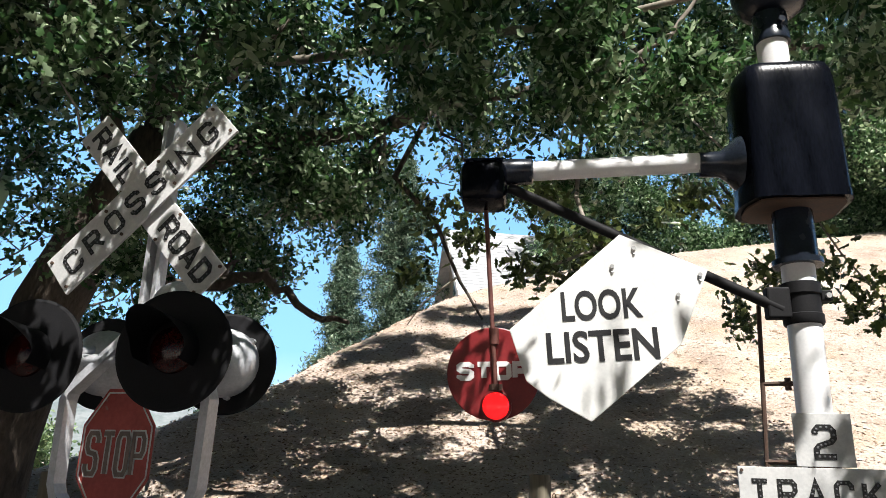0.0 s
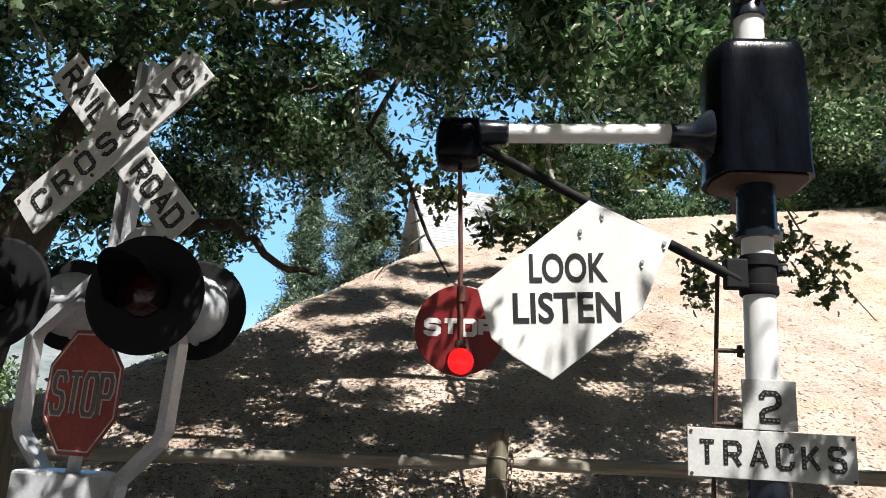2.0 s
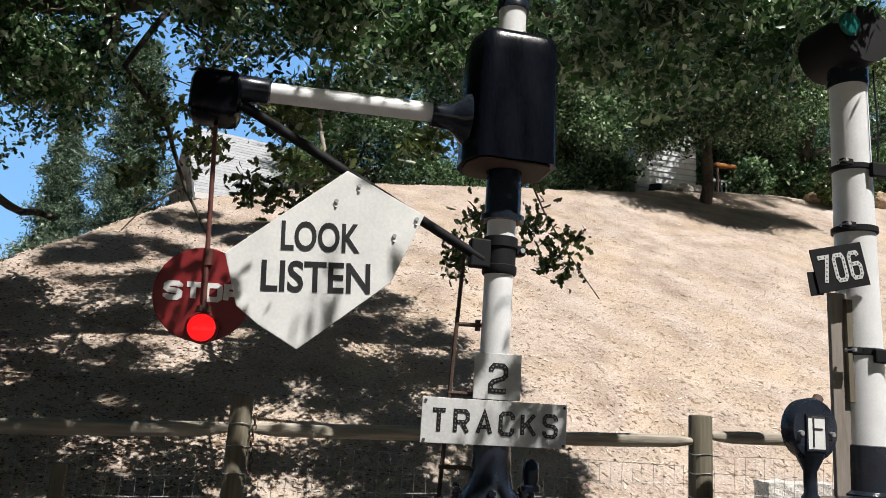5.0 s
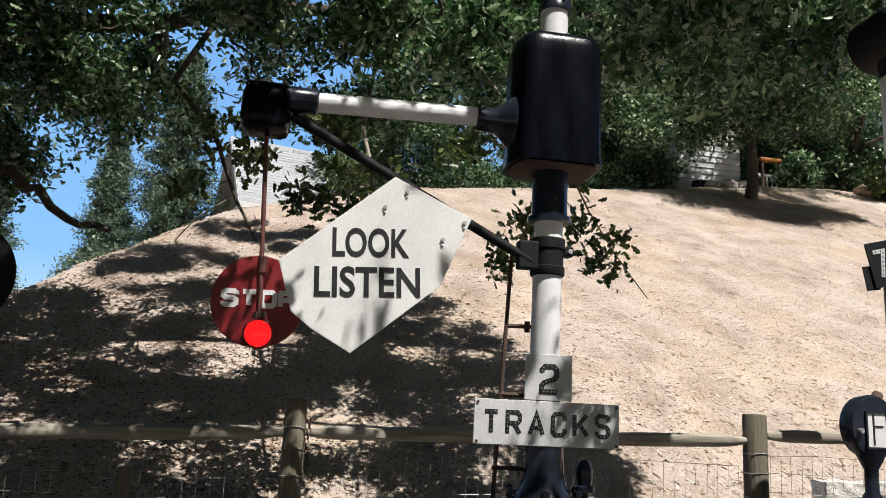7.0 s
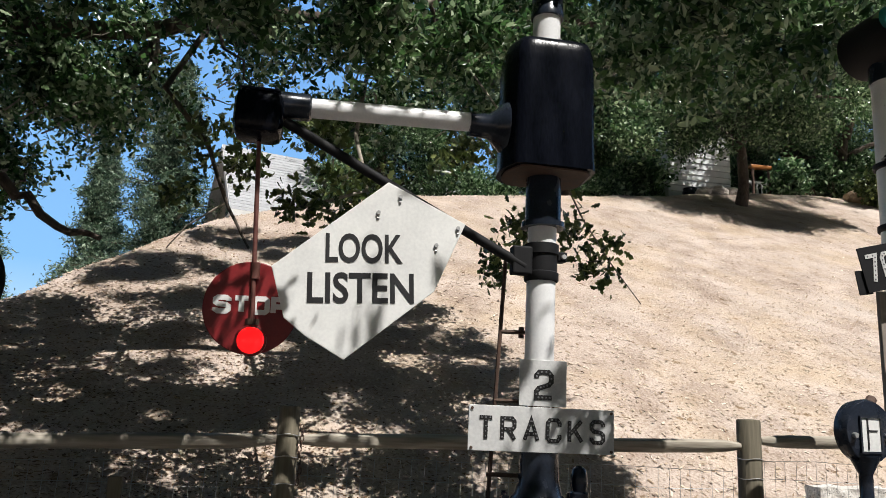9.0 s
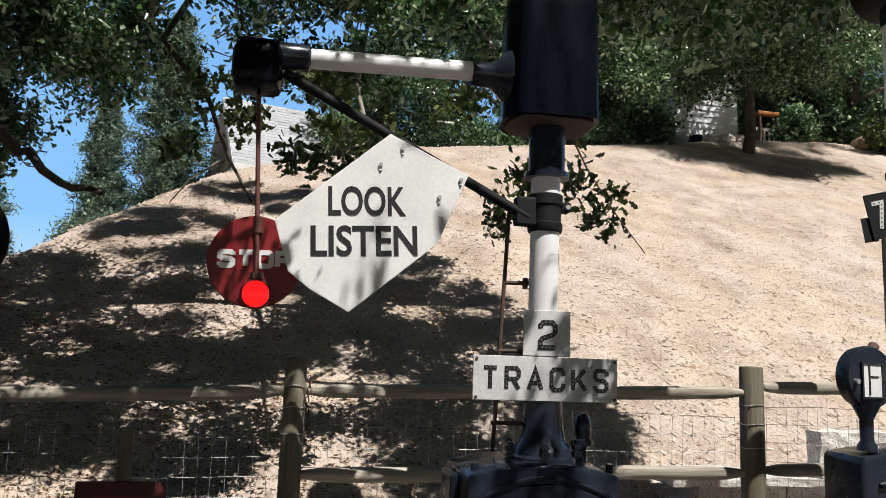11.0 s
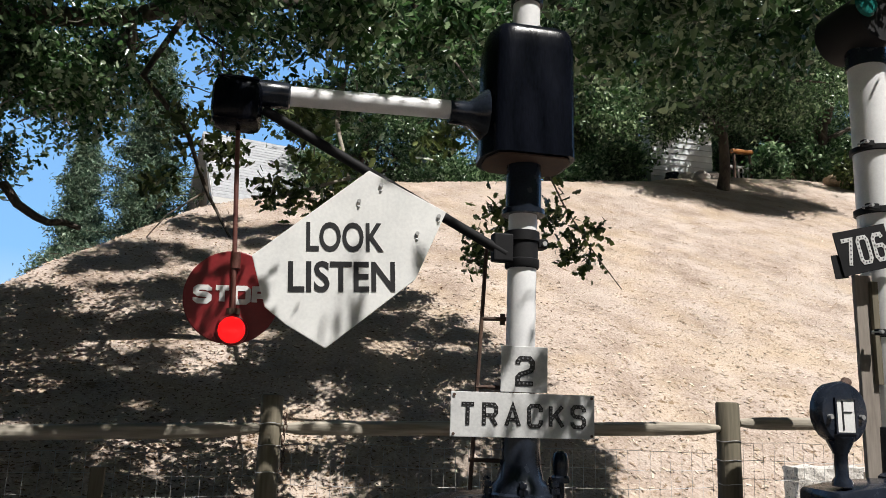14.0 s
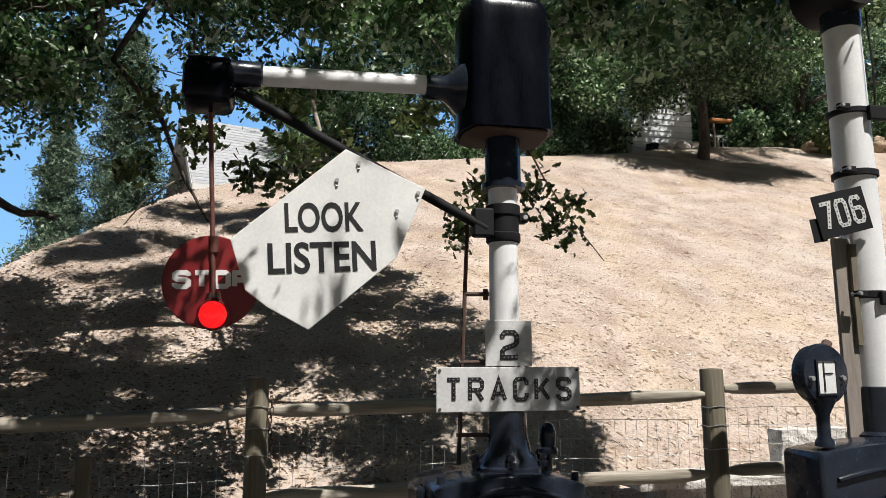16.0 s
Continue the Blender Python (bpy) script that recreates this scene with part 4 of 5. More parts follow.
# ---- post-and-rail fence with wire mesh ----
def fence():
    f = thing("fence", (0, 0.85, BASE), "weathered grey post-and-rail timber fence with wire mesh", "fence")
    rng = random.Random(11)
    posts = [(-4.52, 1.30, 0.066), (-1.345, 1.36, 0.068), (1.812, 1.405, 0.082), (4.95, 1.44, 0.078), (-7.7, 1.27, 0.07)]
    for x, top, r in posts:
        bm = lathe([(r * 1.03, 0), (r * 1.02, 0.5), (r, 1.0), (r * 0.98, top - BASE - 0.012), (r * 0.9, top - BASE), (0.01, top - BASE + 0.004)], (x, 0.85, BASE), seg=20)
        for v in bm.verts:
            a = math.atan2(v.co.y - 0.85, v.co.x - x)
            k = 1 + 0.03 * noise.noise(Vector((math.cos(a) * 2, math.sin(a) * 2, v.co.z * 0.6 + x)))
            v.co.x, v.co.y = x + (v.co.x - x) * k, 0.85 + (v.co.y - 0.85) * k
        part("post", bm, M_POST, f, "round weathered timber post", smooth=True)

    def rail(x0, x1, z0, z1, r):
        """A hewn rail whose ends are cut down to tenons."""
        n = 26
        bm = bmesh.new()
        rings = []
        ph = rng.uniform(0, 50)
        for i in range(n + 1):
            t = i / n
            x = x0 + (x1 - x0) * t
            k = min(1, 0.55 + min(t, 1 - t) * 9)
            sag = 0.012 * noise.noise(Vector((x * 0.8, ph, 0)))
            ring = []
            for j in range(12):
                a = 2 * math.pi * j / 12
                rr = r * k * (1 + 0.16 * noise.noise(Vector((x * 1.6, math.cos(a) * 1.3 + ph, math.sin(a) * 1.3))))
                flat = 0.82 if math.sin(a) > 0.6 else 1
                ring.append(bm.verts.new((x, 0.85 - 0.01 + rr * math.cos(a), z0 + (z1 - z0) * t + sag + rr * math.sin(a) * flat)))
            rings.append(ring)
        for a, b in zip(rings, rings[1:]):
            for j in range(12):
                bm.faces.new((a[j], b[j], b[(j + 1) % 12], a[(j + 1) % 12]))
        bm.faces.new(rings[0])
        bm.faces.new(list(reversed(rings[-1])))
        bmesh.ops.recalc_face_normals(bm, faces=bm.faces)
        part("rail", bm, M_RAIL, f, "rough hewn horizontal rail", smooth=True)
    spans = [(-7.63, -4.58, (0.92, 1.02), (0.45, 0.52), (0.10, 0.13)), (-4.46, -1.41, (1.035, 1.16), (0.29, 0.30), (0.08, 0.12)),
             (-1.28, 1.73, (1.165, 1.222), (0.655, 0.68), (0.145, 0.17)), (1.89, 4.88, (1.262, 1.33), (0.70, 0.76), (0.18, 0.24))]
    for x0, x1, a, b, c in spans:
        rail(x0, x1, *a, 0.05)
        if b[0]:
            rail(x0, x1, *b, 0.05)
        rail(x0, x1, *c, 0.055)
    for x0, x1, *_ in spans:
        bm = bmesh.new()
        n = round((x1 - x0) / 0.082)
        top = 1.08 + 0.02 * x0
        for i in range(n + 1):
            x = x0 + (x1 - x0) * i / n
            w = rng.uniform(-0.008, 0.008)
            tube([(x, 0.925, 0.0), (x + w, 0.93, 0.5), (x - w, 0.925, top)], [0.0016] * 3, bm, 4)
        for j in range(9):
            z = top - 0.125 * j
            tube([(x0 + (x1 - x0) * q / 6, 0.927, z + 0.012 * math.sin(q * 1.9 + j)) for q in range(7)], [0.0018] * 7, bm, 4)
        part("wire_mesh", bm, M_ZINC, f, "thin galvanised wire mesh")
    for z in (1.19, 1.06, 0.9):
        part("wire_tie", tube([(-1.345 + 0.074 * math.cos(a), 0.85 + 0.074 * math.sin(a), z + 0.006 * math.sin(3 * a)) for a in [2 * math.pi * i / 14 for i in range(15)]], [0.0025] * 15), M_ZINC, f)
        part("wire_tie", tube([(1.812 + 0.087 * math.cos(a), 0.85 + 0.087 * math.sin(a), z - 0.05 + 0.006 * math.sin(3 * a)) for a in [2 * math.pi * i / 14 for i in range(15)]], [0.0025] * 15), M_ZINC, f)
    c = thing("chain", (-1.26, 0.77, 1.2), "rusty hanging chain on the fence post", "chain")
    for i in range(11):
        z = 1.235 - 0.032 * i
        m = Matrix.Translation((-1.262 + 0.006 * math.sin(i), 0.775, z)) @ Matrix.Rotation(radians(90 * (i % 2) + 20), 4, 'Z')
        part("link", tube([m @ Vector((0.011 * math.cos(a), 0, 0.021 * math.sin(a))) for a in [2 * math.pi * j / 10 for j in range(11)]], [0.0035] * 11, seg=6), M_STEEL, c)


fence()


# ---- small things by the fence ----
def stake_sign():
    s = thing("stake_sign", (-2.26, 0.6, BASE), "dark red board sign on a thin wooden stake", "sign")
    part("stake", bbox(-2.30, -2.225, 0.61, 0.65, BASE, 0.94), M_POST, s, bevel=0.004)
    b = part("board", bbox(-2.50, -2.02, 0.585, 0.608, 0.365, 0.648), M_REDDARK, s, bevel=0.004)
    for z in (0.56, 0.50, 0.44):
        part("text_bar", bbox(-2.40, -2.12, 0.579, 0.5845, z, z + 0.012), M_RED, b)


stake_sign()


def retaining_wall():
    """Rough blocks at the foot of the bank."""
    rng = random.Random(21)

    def block(x0, x1, y0, y1, z0, z1):
        bm = bbox(x0, x1, y0, y1, z0, z1)
        bmesh.ops.subdivide_edges(bm, edges=bm.edges[:], cuts=5, use_grid_fill=True)
        for v in bm.verts:
            v.co += Vector((noise.noise(v.co * 9), noise.noise(v.co * 9 + Vector((7, 0, 0))), noise.noise(v.co * 9 + Vector((0, 7, 0))))) * 0.028
        return bm
    base = ground_z(2.2, 1.5)
    w = thing("retaining_wall", (2.4, 1.75, BASE), "pale rough-faced stone retaining wall at the foot of the bank", "wall")
    x = 1.62
    rows = [(BASE, 0.12), (0.12, 0.30), (0.30, 0.47)]
    for r, (z0, z1) in enumerate(rows):
        x = 1.62 + 0.12 * r
        while x < 4.6:
            l = rng.uniform(0.28, 0.5)
            part("stone", block(x, x + l - 0.012, 1.55 + 0.05 * r, 2.0, z0 + 0.006, z1 - 0.006), M_STONE, w)
            x += l
    part("cap_stone", block(1.55, 2.95, 1.5, 2.1, 0.47, 0.53), M_STONE, w, "flat pale capping stone")
    b = thing("stone_block", (3.1, 1.75, 0.5), "square pale stone block on the wall", "stone")
    part("block", block(2.85, 3.55, 1.5, 1.68, 0.53, 0.90), M_STONE, b)
    t = thing("timber_step", (0.9, 1.55, BASE), "dark landscape timbers stacked as steps", "timber")
    for i, (y, z) in enumerate(((1.42, 0.0), (1.55, 0.14), (1.7, 0.28))):
        part("timber", bbox(0.2 - 0.1 * i, 1.66 - 0.04 * i, y, y + 0.16, z - 0.14, z + 0.0), M_TIMBER, t, bevel=0.01)


retaining_wall()


def timber_edging():
    """Old squared timbers laid along the foot of the bank."""
    rng = random.Random(33)
    t = thing("timber_edging", (-3.2, 1.18, BASE), "dark weathered timbers laid along the foot of the bank", "timber")
    for r in range(3):
        x = -6.4 + 0.7 * (r % 2)
        while x < -0.75:
            x1 = min(x + rng.uniform(1.5, 2.1), -0.7)
            bm = bbox(x, x1 - 0.012, 1.10 + 0.025 * r, 1.27 + 0.025 * r, BASE + 0.16 * r, BASE + 0.155 + 0.16 * r)
            bmesh.ops.subdivide_edges(bm, edges=[e for e in bm.edges if abs(e.verts[0].co.x - e.verts[1].co.x) > 0.5], cuts=9, use_grid_fill=True)
            for v in bm.verts:
                v.co += Vector((0, noise.noise(v.co * 3), noise.noise(v.co * 3 + Vector((5, 0, 0))))) * 0.010
            part("timber", bm, M_TIMBER, t)
            x = x1


timber_edging()


# ---- trees ----
def crown(name, blobs, seed, per, spread, size, template, faces, material, parent, share=0.88, tight=0.115, hub=20):
    rs = np.random.default_rng(seed)
    c = in_blobs(blobs, rs, share, tight, hub)
    v, n = scatter_leaves(c - np.array(where(parent)), per, spread, size, rs, template)
    ob = array_mesh(name, v, faces, n, len(template), material, parent)
    tagged(ob, kind="stuff")
    return c


def near_oak():
    rng = random.Random(3)
    o = thing("oak_tree", (-6.3, 2.4, ground_z(-6.3, 2.4) - 0.1), "large dark green oak spreading over the signals", "tree")
    bm = bmesh.new()
    base = Vector((-6.3, 2.4, ground_z(-6.3, 2.4) - 0.1))
    tube([base, (-6.1, 2.35, 1.5), (-5.75, 2.2, 2.7), (-5.4, 2.2, 3.5), (-5.0, 2.3, 4.4)], [0.42, 0.33, 0.30, 0.27, 0.22], bm, 14)
    part("trunk", bm, M_BARK, o, "dark furrowed oak trunk", smooth=True)
    limbs = [([(-5.15, 2.25, 4.0), (-4.2, 2.6, 4.5), (-2.9, 3.0, 4.80), (-2.35, 3.0, 5.07), (-1.0, 3.0, 5.2), (0.36, 3.0, 5.37), (1.6, 3.1, 5.6)], 0.11),
             ([(-5.0, 2.3, 4.4), (-4.6, 0.8, 6.0), (-3.4, -0.6, 6.8), (-1.6, -1.6, 7.0), (0.2, -2.3, 6.9)], 0.05),
             ([(-4.9, 2.2, 4.5), (-3.8, 1.5, 4.7), (-2.2, 1.4, 4.75), (-0.6, 1.4, 4.95), (0.8, 1.2, 5.1), (2.6, 0.6, 5.35)], 0.05),
             ([(-5.4, 2.2, 3.4), (-4.9, 2.8, 3.05), (-4.5, 3.0, 3.1), (-4.1, 3.0, 3.18), (-3.8, 3.0, 3.06), (-3.41, 3.0, 2.75), (-3.15, 3.0, 2.72)], 0.085),
             ([(-5.0, 2.3, 4.4), (-4.4, 2.0, 5.4), (-3.6, 1.8, 6.1), (-2.0, 2.2, 6.6)], 0.14),
             ([(-5.2, 2.2, 3.9), (-4.8, 1.0, 4.6), (-4.3, -0.4, 4.6), (-3.8, -1.0, 4.4)], 0.10),
             ([(-2.35, 3.0, 5.07), (-2.6, 2.2, 3.9), (-2.17, 2.0, 3.36), (-1.965, 2.0, 2.86), (-1.78, 2.0, 2.55)], 0.028),
             ([(-1.0, 3.0, 5.2), (-0.64, 1.5, 4.54), (-0.23, 1.5, 4.8), (0.0, 1.5, 5.15), (0.3, 1.6, 5.6)], 0.03),
             ([(-0.2, 3.0, 5.3), (0.3, 2.0, 3.9), (0.56, 1.2, 3.13), (0.71, 1.2, 2.84), (0.94, 1.2, 2.51), (1.18, 1.2, 2.22)], 0.009),
             ([(-0.8, 3.0, 5.2), (-1.0, 2.0, 3.6), (-0.92, 1.4, 2.95), (-1.4, 1.2, 2.72), (-1.6, 1.2, 2.7)], 0.02),
             ([(-2.0, 2.0, 2.9), (-2.27, 2.0, 2.69), (-2.4, 2.0, 2.5)], 0.008)]
    for pts, r in limbs:
        fine = []
        for a, b in zip(pts, pts[1:]):
            fine += wander(a, b, 3, r * (0.7 if r > 0.05 else 0.35), rng)[:-1]
        fine.append(Vector(pts[-1]))
        n = len(fine)
        part("limb", tube(fine, [r * (1 - 0.75 * i / (n - 1)) + 0.002 for i in range(n)], seg=9), M_BARK if r > 0.05 or 0.022 < r < 0.029 else M_TWIG, o, smooth=True)
    blobs = [(-5.6, 2.6, 5.0, 2.3, 1.5, 1.7, 520), (-3.4, 3.2, 5.35, 1.7, 1.5, 1.15, 75), (-1.2, 3.3, 5.6, 1.9, 1.5, 1.0, 75),
             (0.7, 3.3, 5.7, 1.5, 1.4, 1.0, 110), (-5.4, 3.3, 3.4, 1.3, 1.0, 0.85, 230), (-3.1, 2.9, 4.15, 0.9, 0.8, 0.5, 60),
             (-0.9, 2.7, 4.25, 1.4, 0.8, 0.42, 90), (0.5, 2.8, 4.3, 0.9, 0.7, 0.5, 60),
             (-4.3, -0.5, 4.15, 1.1, 0.6, 0.55, 120), (-3.75, -0.55, 3.42, 0.4, 0.25, 0.25, 14), (-4.7, 1.0, 2.9, 0.8, 0.8, 0.5, 40),
             (-3.7, 4.0, 4.7, 1.3, 0.9, 0.9, 165), (-3.2, 2.4, 4.3, 0.8, 0.6, 0.5, 70), (-4.4, 4.4, 3.9, 1.2, 0.8, 0.6, 125)]
    # clumps out of view, added to block the sky and dapple the signs
    shade_blobs = [(-5.8, 0.3, 6.5, 1.9, 1.9, 0.7, 300), (-0.2, -2.3, 6.9, 1.2, 0.8, 0.4, 9), (1.5, -3.2, 6.8, 0.6, 0.55, 0.3, 10), (-4.8, -2.8, 7.2, 1.6, 1.4, 0.6, 200),
             (-7.8, 0.5, 6.5, 1.9, 3.2, 1.2, 420), (-7.5, -4.5, 6.8, 3.0, 2.2, 1.2, 420), (-4.6, -6.0, 7.6, 2.0, 1.6, 0.7, 240)]
    # boughs added between the sun and the dappled bank, most of them out of view
    boughs = []
    ray = SUN_DIR / SUN_DIR.z
    while len(boughs) < 1600:
        y = 0.2 + 8.6 * rng.random() ** 1.35
        edge = float(np.interp(y, [0.2, 1.4, 3, 4.3, 6, 8, 9], [-1.2, 0.8, 1.7, 1.3, 0.5, -0.9, -2.0]))
        x = edge + 0.2 - 9.0 * rng.random()
        z = ground_z(x, y)
        if 0.577 * (y - 1.5) > float(np.interp(x, CREST_X, CREST_Z)) - 0.35:
            continue
        # gaps that let slanting streaks of sun through
        if noise.fractal(Vector(((x + 0.4 * y) * 0.95, (y - 0.4 * x) * 2.3, 7.3)), 0.8, 2.0, 3) > (0.03 if y > 2.4 else 0.11):
            continue
        for low, high in (((26, 38), (44, 54)) if rng.random() < 0.3 else ((44, 54), (25, 39))):
            k = math.tan(radians(rng.uniform(low, high)))
            h = (1.44 + k * (y + 3.9) - z) / (1 - k * ray.y)
            p = Vector((x, y, z)) + ray * h
            if (y > 1.4 or low > 40) and not (abs(p.x) < 0.8 and p.y < 0.9) and p.z > 3.8:
                t = (p.y + 0.1) / ray.y
                q = p - ray * t
                f = p - ray * ((p.y + 0.5) / ray.y)
                on_signal = p.y < -0.1 and (1.1 < q.z < 3.6 and (-1.75 < q.x < 0.45 or 1.6 < q.x < 2.8) or q.z <= 1.1 and -0.75 < q.x < 0.6)
                on_crossbuck = p.y < -0.5 and 2.0 < f.z < 3.3 and -4.2 < f.x < -2.6
                if not (on_signal or on_crossbuck) or rng.random() < 0.05:
                    break
        else:
            continue
        boughs.append((p.x, p.y, p.z, 0.16, 0.15, 0.10, 3))
    rs = np.random.default_rng(77)
    c = crown("crown", blobs, 41, 26, 0.105, 0.08, LOBED, LOBED_F, M_LEAF, o)
    crown("bough_leaves", boughs, 44, 14, 0.09, 0.075, LOBED, LOBED_F, M_LEAF, o, 0.5, 0.2, 2)
    # extra leaves added inside the boughs so that their shade closes up
    crown("inner_leaves", [(x, y, z, 0.17, 0.15, 0.1, 3) for x, y, z, *_ in boughs], 45, 34, 0.085, 0.098, OVAL, OVAL_F, M_LEAF, o, 0.3, 0.2, 2)
    # leaves of the added clumps that only shade, out of view
    crown("unseen_shade_crown", shade_blobs, 43, 20, 0.16, 0.17, PLAIN, PLAIN_F, M_LEAF, o, 0.9, 0.17, 26)
    # hanging sprays of larger leaves in front
    sprays = [(-1.5, 1.2, 2.74, 0.13, 0.12, 0.07, 7), (-1.2, 1.25, 2.72, 0.25, 0.12, 0.08, 12), (-0.95, 1.4, 2.95, 0.25, 0.2, 0.22, 12), (-0.8, 1.3, 2.6, 0.15, 0.12, 0.14, 6),
              (-1.35, 1.5, 3.2, 0.6, 0.3, 0.25, 34), (-2.0, 1.6, 3.25, 0.4, 0.3, 0.2, 12), (0.3, 1.3, 2.75, 0.25, 0.15, 0.12, 12), (0.6, 1.2, 2.8, 0.1, 0.1, 0.1, 6), (0.78, 1.2, 2.52, 0.09, 0.08, 0.18, 6), (0.97, 1.2, 2.7, 0.14, 0.1, 0.09, 3),
              (0.9, 1.2, 2.42, 0.16, 0.1, 0.07, 4), (0.36, 2.6, 2.62, 0.22, 0.2, 0.22, 16), (0.0, 2.2, 3.5, 0.5, 0.4, 0.35, 26), (-2.4, 2.2, 3.4, 0.4, 0.3, 0.4, 16)]
    crown("leaf_sprays", sprays, 42, 11, 0.065, 0.085, LOBED, LOBED_F, M_LEAFDRY, o)
    # crooked branches from the limbs out to the clumps
    joints = [Vector(q) for pts, r in limbs if r > 0.04 for q in pts[1:]]
    for i in rs.choice(len(c), 70, replace=False):
        e = Vector(c[i])
        b = min(joints, key=lambda q: (q - e).length)
        d = (b - e).length
        if 0.4 < d < 3.2:
            line = wander(b, e, 6, 0.07 * d, rng)
            part("branch", tube(line, [0.026, 0.021, 0.017, 0.013, 0.010, 0.007, 0.003], seg=6), M_BARK if rng.random() < 0.6 else M_TWIG, o, smooth=True)
    # twigs that carry the tufts
    bm = bmesh.new()
    pick = rs.choice(len(c), 420, replace=False)
    for i in pick:
        p = Vector(c[i])
        q = p + Vector((rng.uniform(-0.5, 0.2), rng.uniform(-0.1, 0.4), rng.uniform(-0.35, 0.25)))
        w = wander(q, p, 3, 0.04, rng)
        tube(w, [0.009, 0.007, 0.005, 0.002], bm, 5)
    tw = part("twig_work", bm, M_TWIG, o)
    tagged(tw, kind="stuff")


near_oak()


def hill_tree(x, y, height, spread, seed, tall=0.42, deep=0.6, count=150, label="dark green oak on top of the bank", more=(), per=19, size=0.13):
    rng = random.Random(seed)
    z = ground_z(x, y) - 0.1
    o = thing("tree", (x, y, z), label, "tree", "trees on the bank")
    top = Vector((x + rng.uniform(-0.3, 0.3), y, z + height * tall))
    stem = [Vector((x, y, z)).lerp(top, i / 5) + Vector((rng.uniform(-0.05, 0.05), rng.uniform(-0.05, 0.05), 0)) for i in range(6)]
    part("trunk", tube(stem, [0.19, 0.15, 0.14, 0.135, 0.125, 0.11], seg=10), M_BARK, o, smooth=True)
    blobs = []
    for i in range(12):
        a = i * 2.4 + rng.uniform(-0.4, 0.4)
        k = rng.uniform(0.35, 0.95)
        h = height * rng.uniform(0.30, 0.88)
        p = Vector((x + spread * k * math.cos(a), y + spread * deep * k * math.sin(a), z + h))
        q = stem[rng.choice((3, 4, 5))]
        line = [q.lerp(p, j / 4) + Vector((rng.uniform(-0.1, 0.1), rng.uniform(-0.1, 0.1), 0.25 * math.sin(math.pi * j / 4))) for j in range(5)]
        part("limb", tube(line, [0.1, 0.08, 0.06, 0.04, 0.015], seg=7), M_BARK, o, smooth=True)
        blobs.append((p.x, p.y, p.z, spread * 0.40, spread * 0.36, height * 0.13, count))
    blobs.append((x, y, z + height * 0.66, spread * 0.9, spread * deep, height * 0.30, count * 3))
    blobs += list(more)
    crown("crown", blobs, seed, per, 0.19, size, PLAIN, PLAIN_F, M_LEAFTOP, o)


for tx, ty, th, ts, seed, tall in ((10.6, 14.0, 9.0, 4.4, 101, 0.33), (5.0, 15.2, 9.0, 4.2, 102, 0.36), (16.8, 17.5, 9.5, 4.6, 103, 0.33), (13.0, 24.5, 13.5, 5.5, 104, 0.3),
                                   (22.5, 20.5, 11.5, 5.2, 105, 0.3), (7.0, 25.0, 13.5, 5.5, 106, 0.4), (1.2, 21.5, 7.5, 3.0, 107, 0.6), (19.5, 27.0, 13.0, 6.0, 108, 0.3),
                                   (29.0, 26.0, 13.0, 6.0, 109, 0.3), (26.5, 18.5, 9.5, 4.5, 110, 0.3), (6.0, 15.9, 6.5, 2.8, 120, 0.3), (15.6, 18.4, 6.5, 2.4, 121, 0.35)):
    hill_tree(tx, ty, th, ts, seed, tall, more=((11.7, 10.9, 10.9, 2.9, 1.3, 0.6, 1300), (10.3, 13.0, 9.5, 3.2, 1.0, 0.75, 620), (7.9, 13.3, 8.9, 1.7, 0.6, 0.85, 240)) if seed == 101 else ())


# unseen trees behind and beside the camera, added to block sky light
for tx, ty, th, seed in ((-11.5, -6.5, 13, 117), (-11.5, 0.5, 12, 118), (-7.5, -13.0, 16, 112), (-2.5, -14.8, 17, 119), (2.5, -14.4, 17, 113), (8.0, -13.5, 16, 114), (13.0, -8.5, 14, 115)):
    hill_tree(tx, ty, th, 5.4, seed, 0.28, 0.9, 150, "unseen tree added to block sky light", per=10, size=0.28)


def spruce(x, y, z, height, r, seed):
    rng = random.Random(seed)
    o = thing("spruce", (x, y, z), "tall blue-green spruce behind the bank", "tree", "spruces")
    part("trunk", rod((x, y, z), (x, y, z + height * 0.97), 0.22, 0.03, 10), M_BARK, o)
    rs = np.random.default_rng(seed)
    cs = []
    bm = bmesh.new()
    lv = int(height / 0.42)
    for i in range(lv):
        t = i / lv
        rr = r * (1 - t) ** 0.75 * rng.uniform(0.6, 1.15) + 0.12
        for k in range(13):
            a = rng.uniform(0, 6.28)
            l = rr * rng.uniform(0.5, 1.2)
            p = Vector((x, y, z + height * (0.06 + 0.93 * t)))
            e = p + Vector((l * math.cos(a), l * math.sin(a), -0.10 * l + 0.1))
            tube([p, p.lerp(e, 0.6) + Vector((0, 0, -0.05)), e], [0.03, 0.02, 0.008], bm, 4)
            for q in range(7):
                cs.append(p.lerp(e, 0.25 + 0.75 * q / 6) + Vector((0, 0, rng.uniform(-0.12, 0.05))))
    b = part("bough_work", bm, M_BARK, o)
    tagged(b, kind="stuff")
    c = np.array([tuple(v) for v in cs]) - np.array((x, y, z))
    v, n = scatter_leaves(c, 25, 0.13, 0.18, rs, PLAIN * np.array([0.6, 1, 1]))
    tagged(array_mesh("needles", v, PLAIN_F, n, 4, M_NEEDLE, o), kind="stuff")


spruce(-6.75, 25, 2.0, 12.5, 3.0, 201)
spruce(-9.6, 27, 2.0, 9.2, 2.0, 202)
spruce(-14.4, 28, 0.5, 8.6, 2.4, 203)


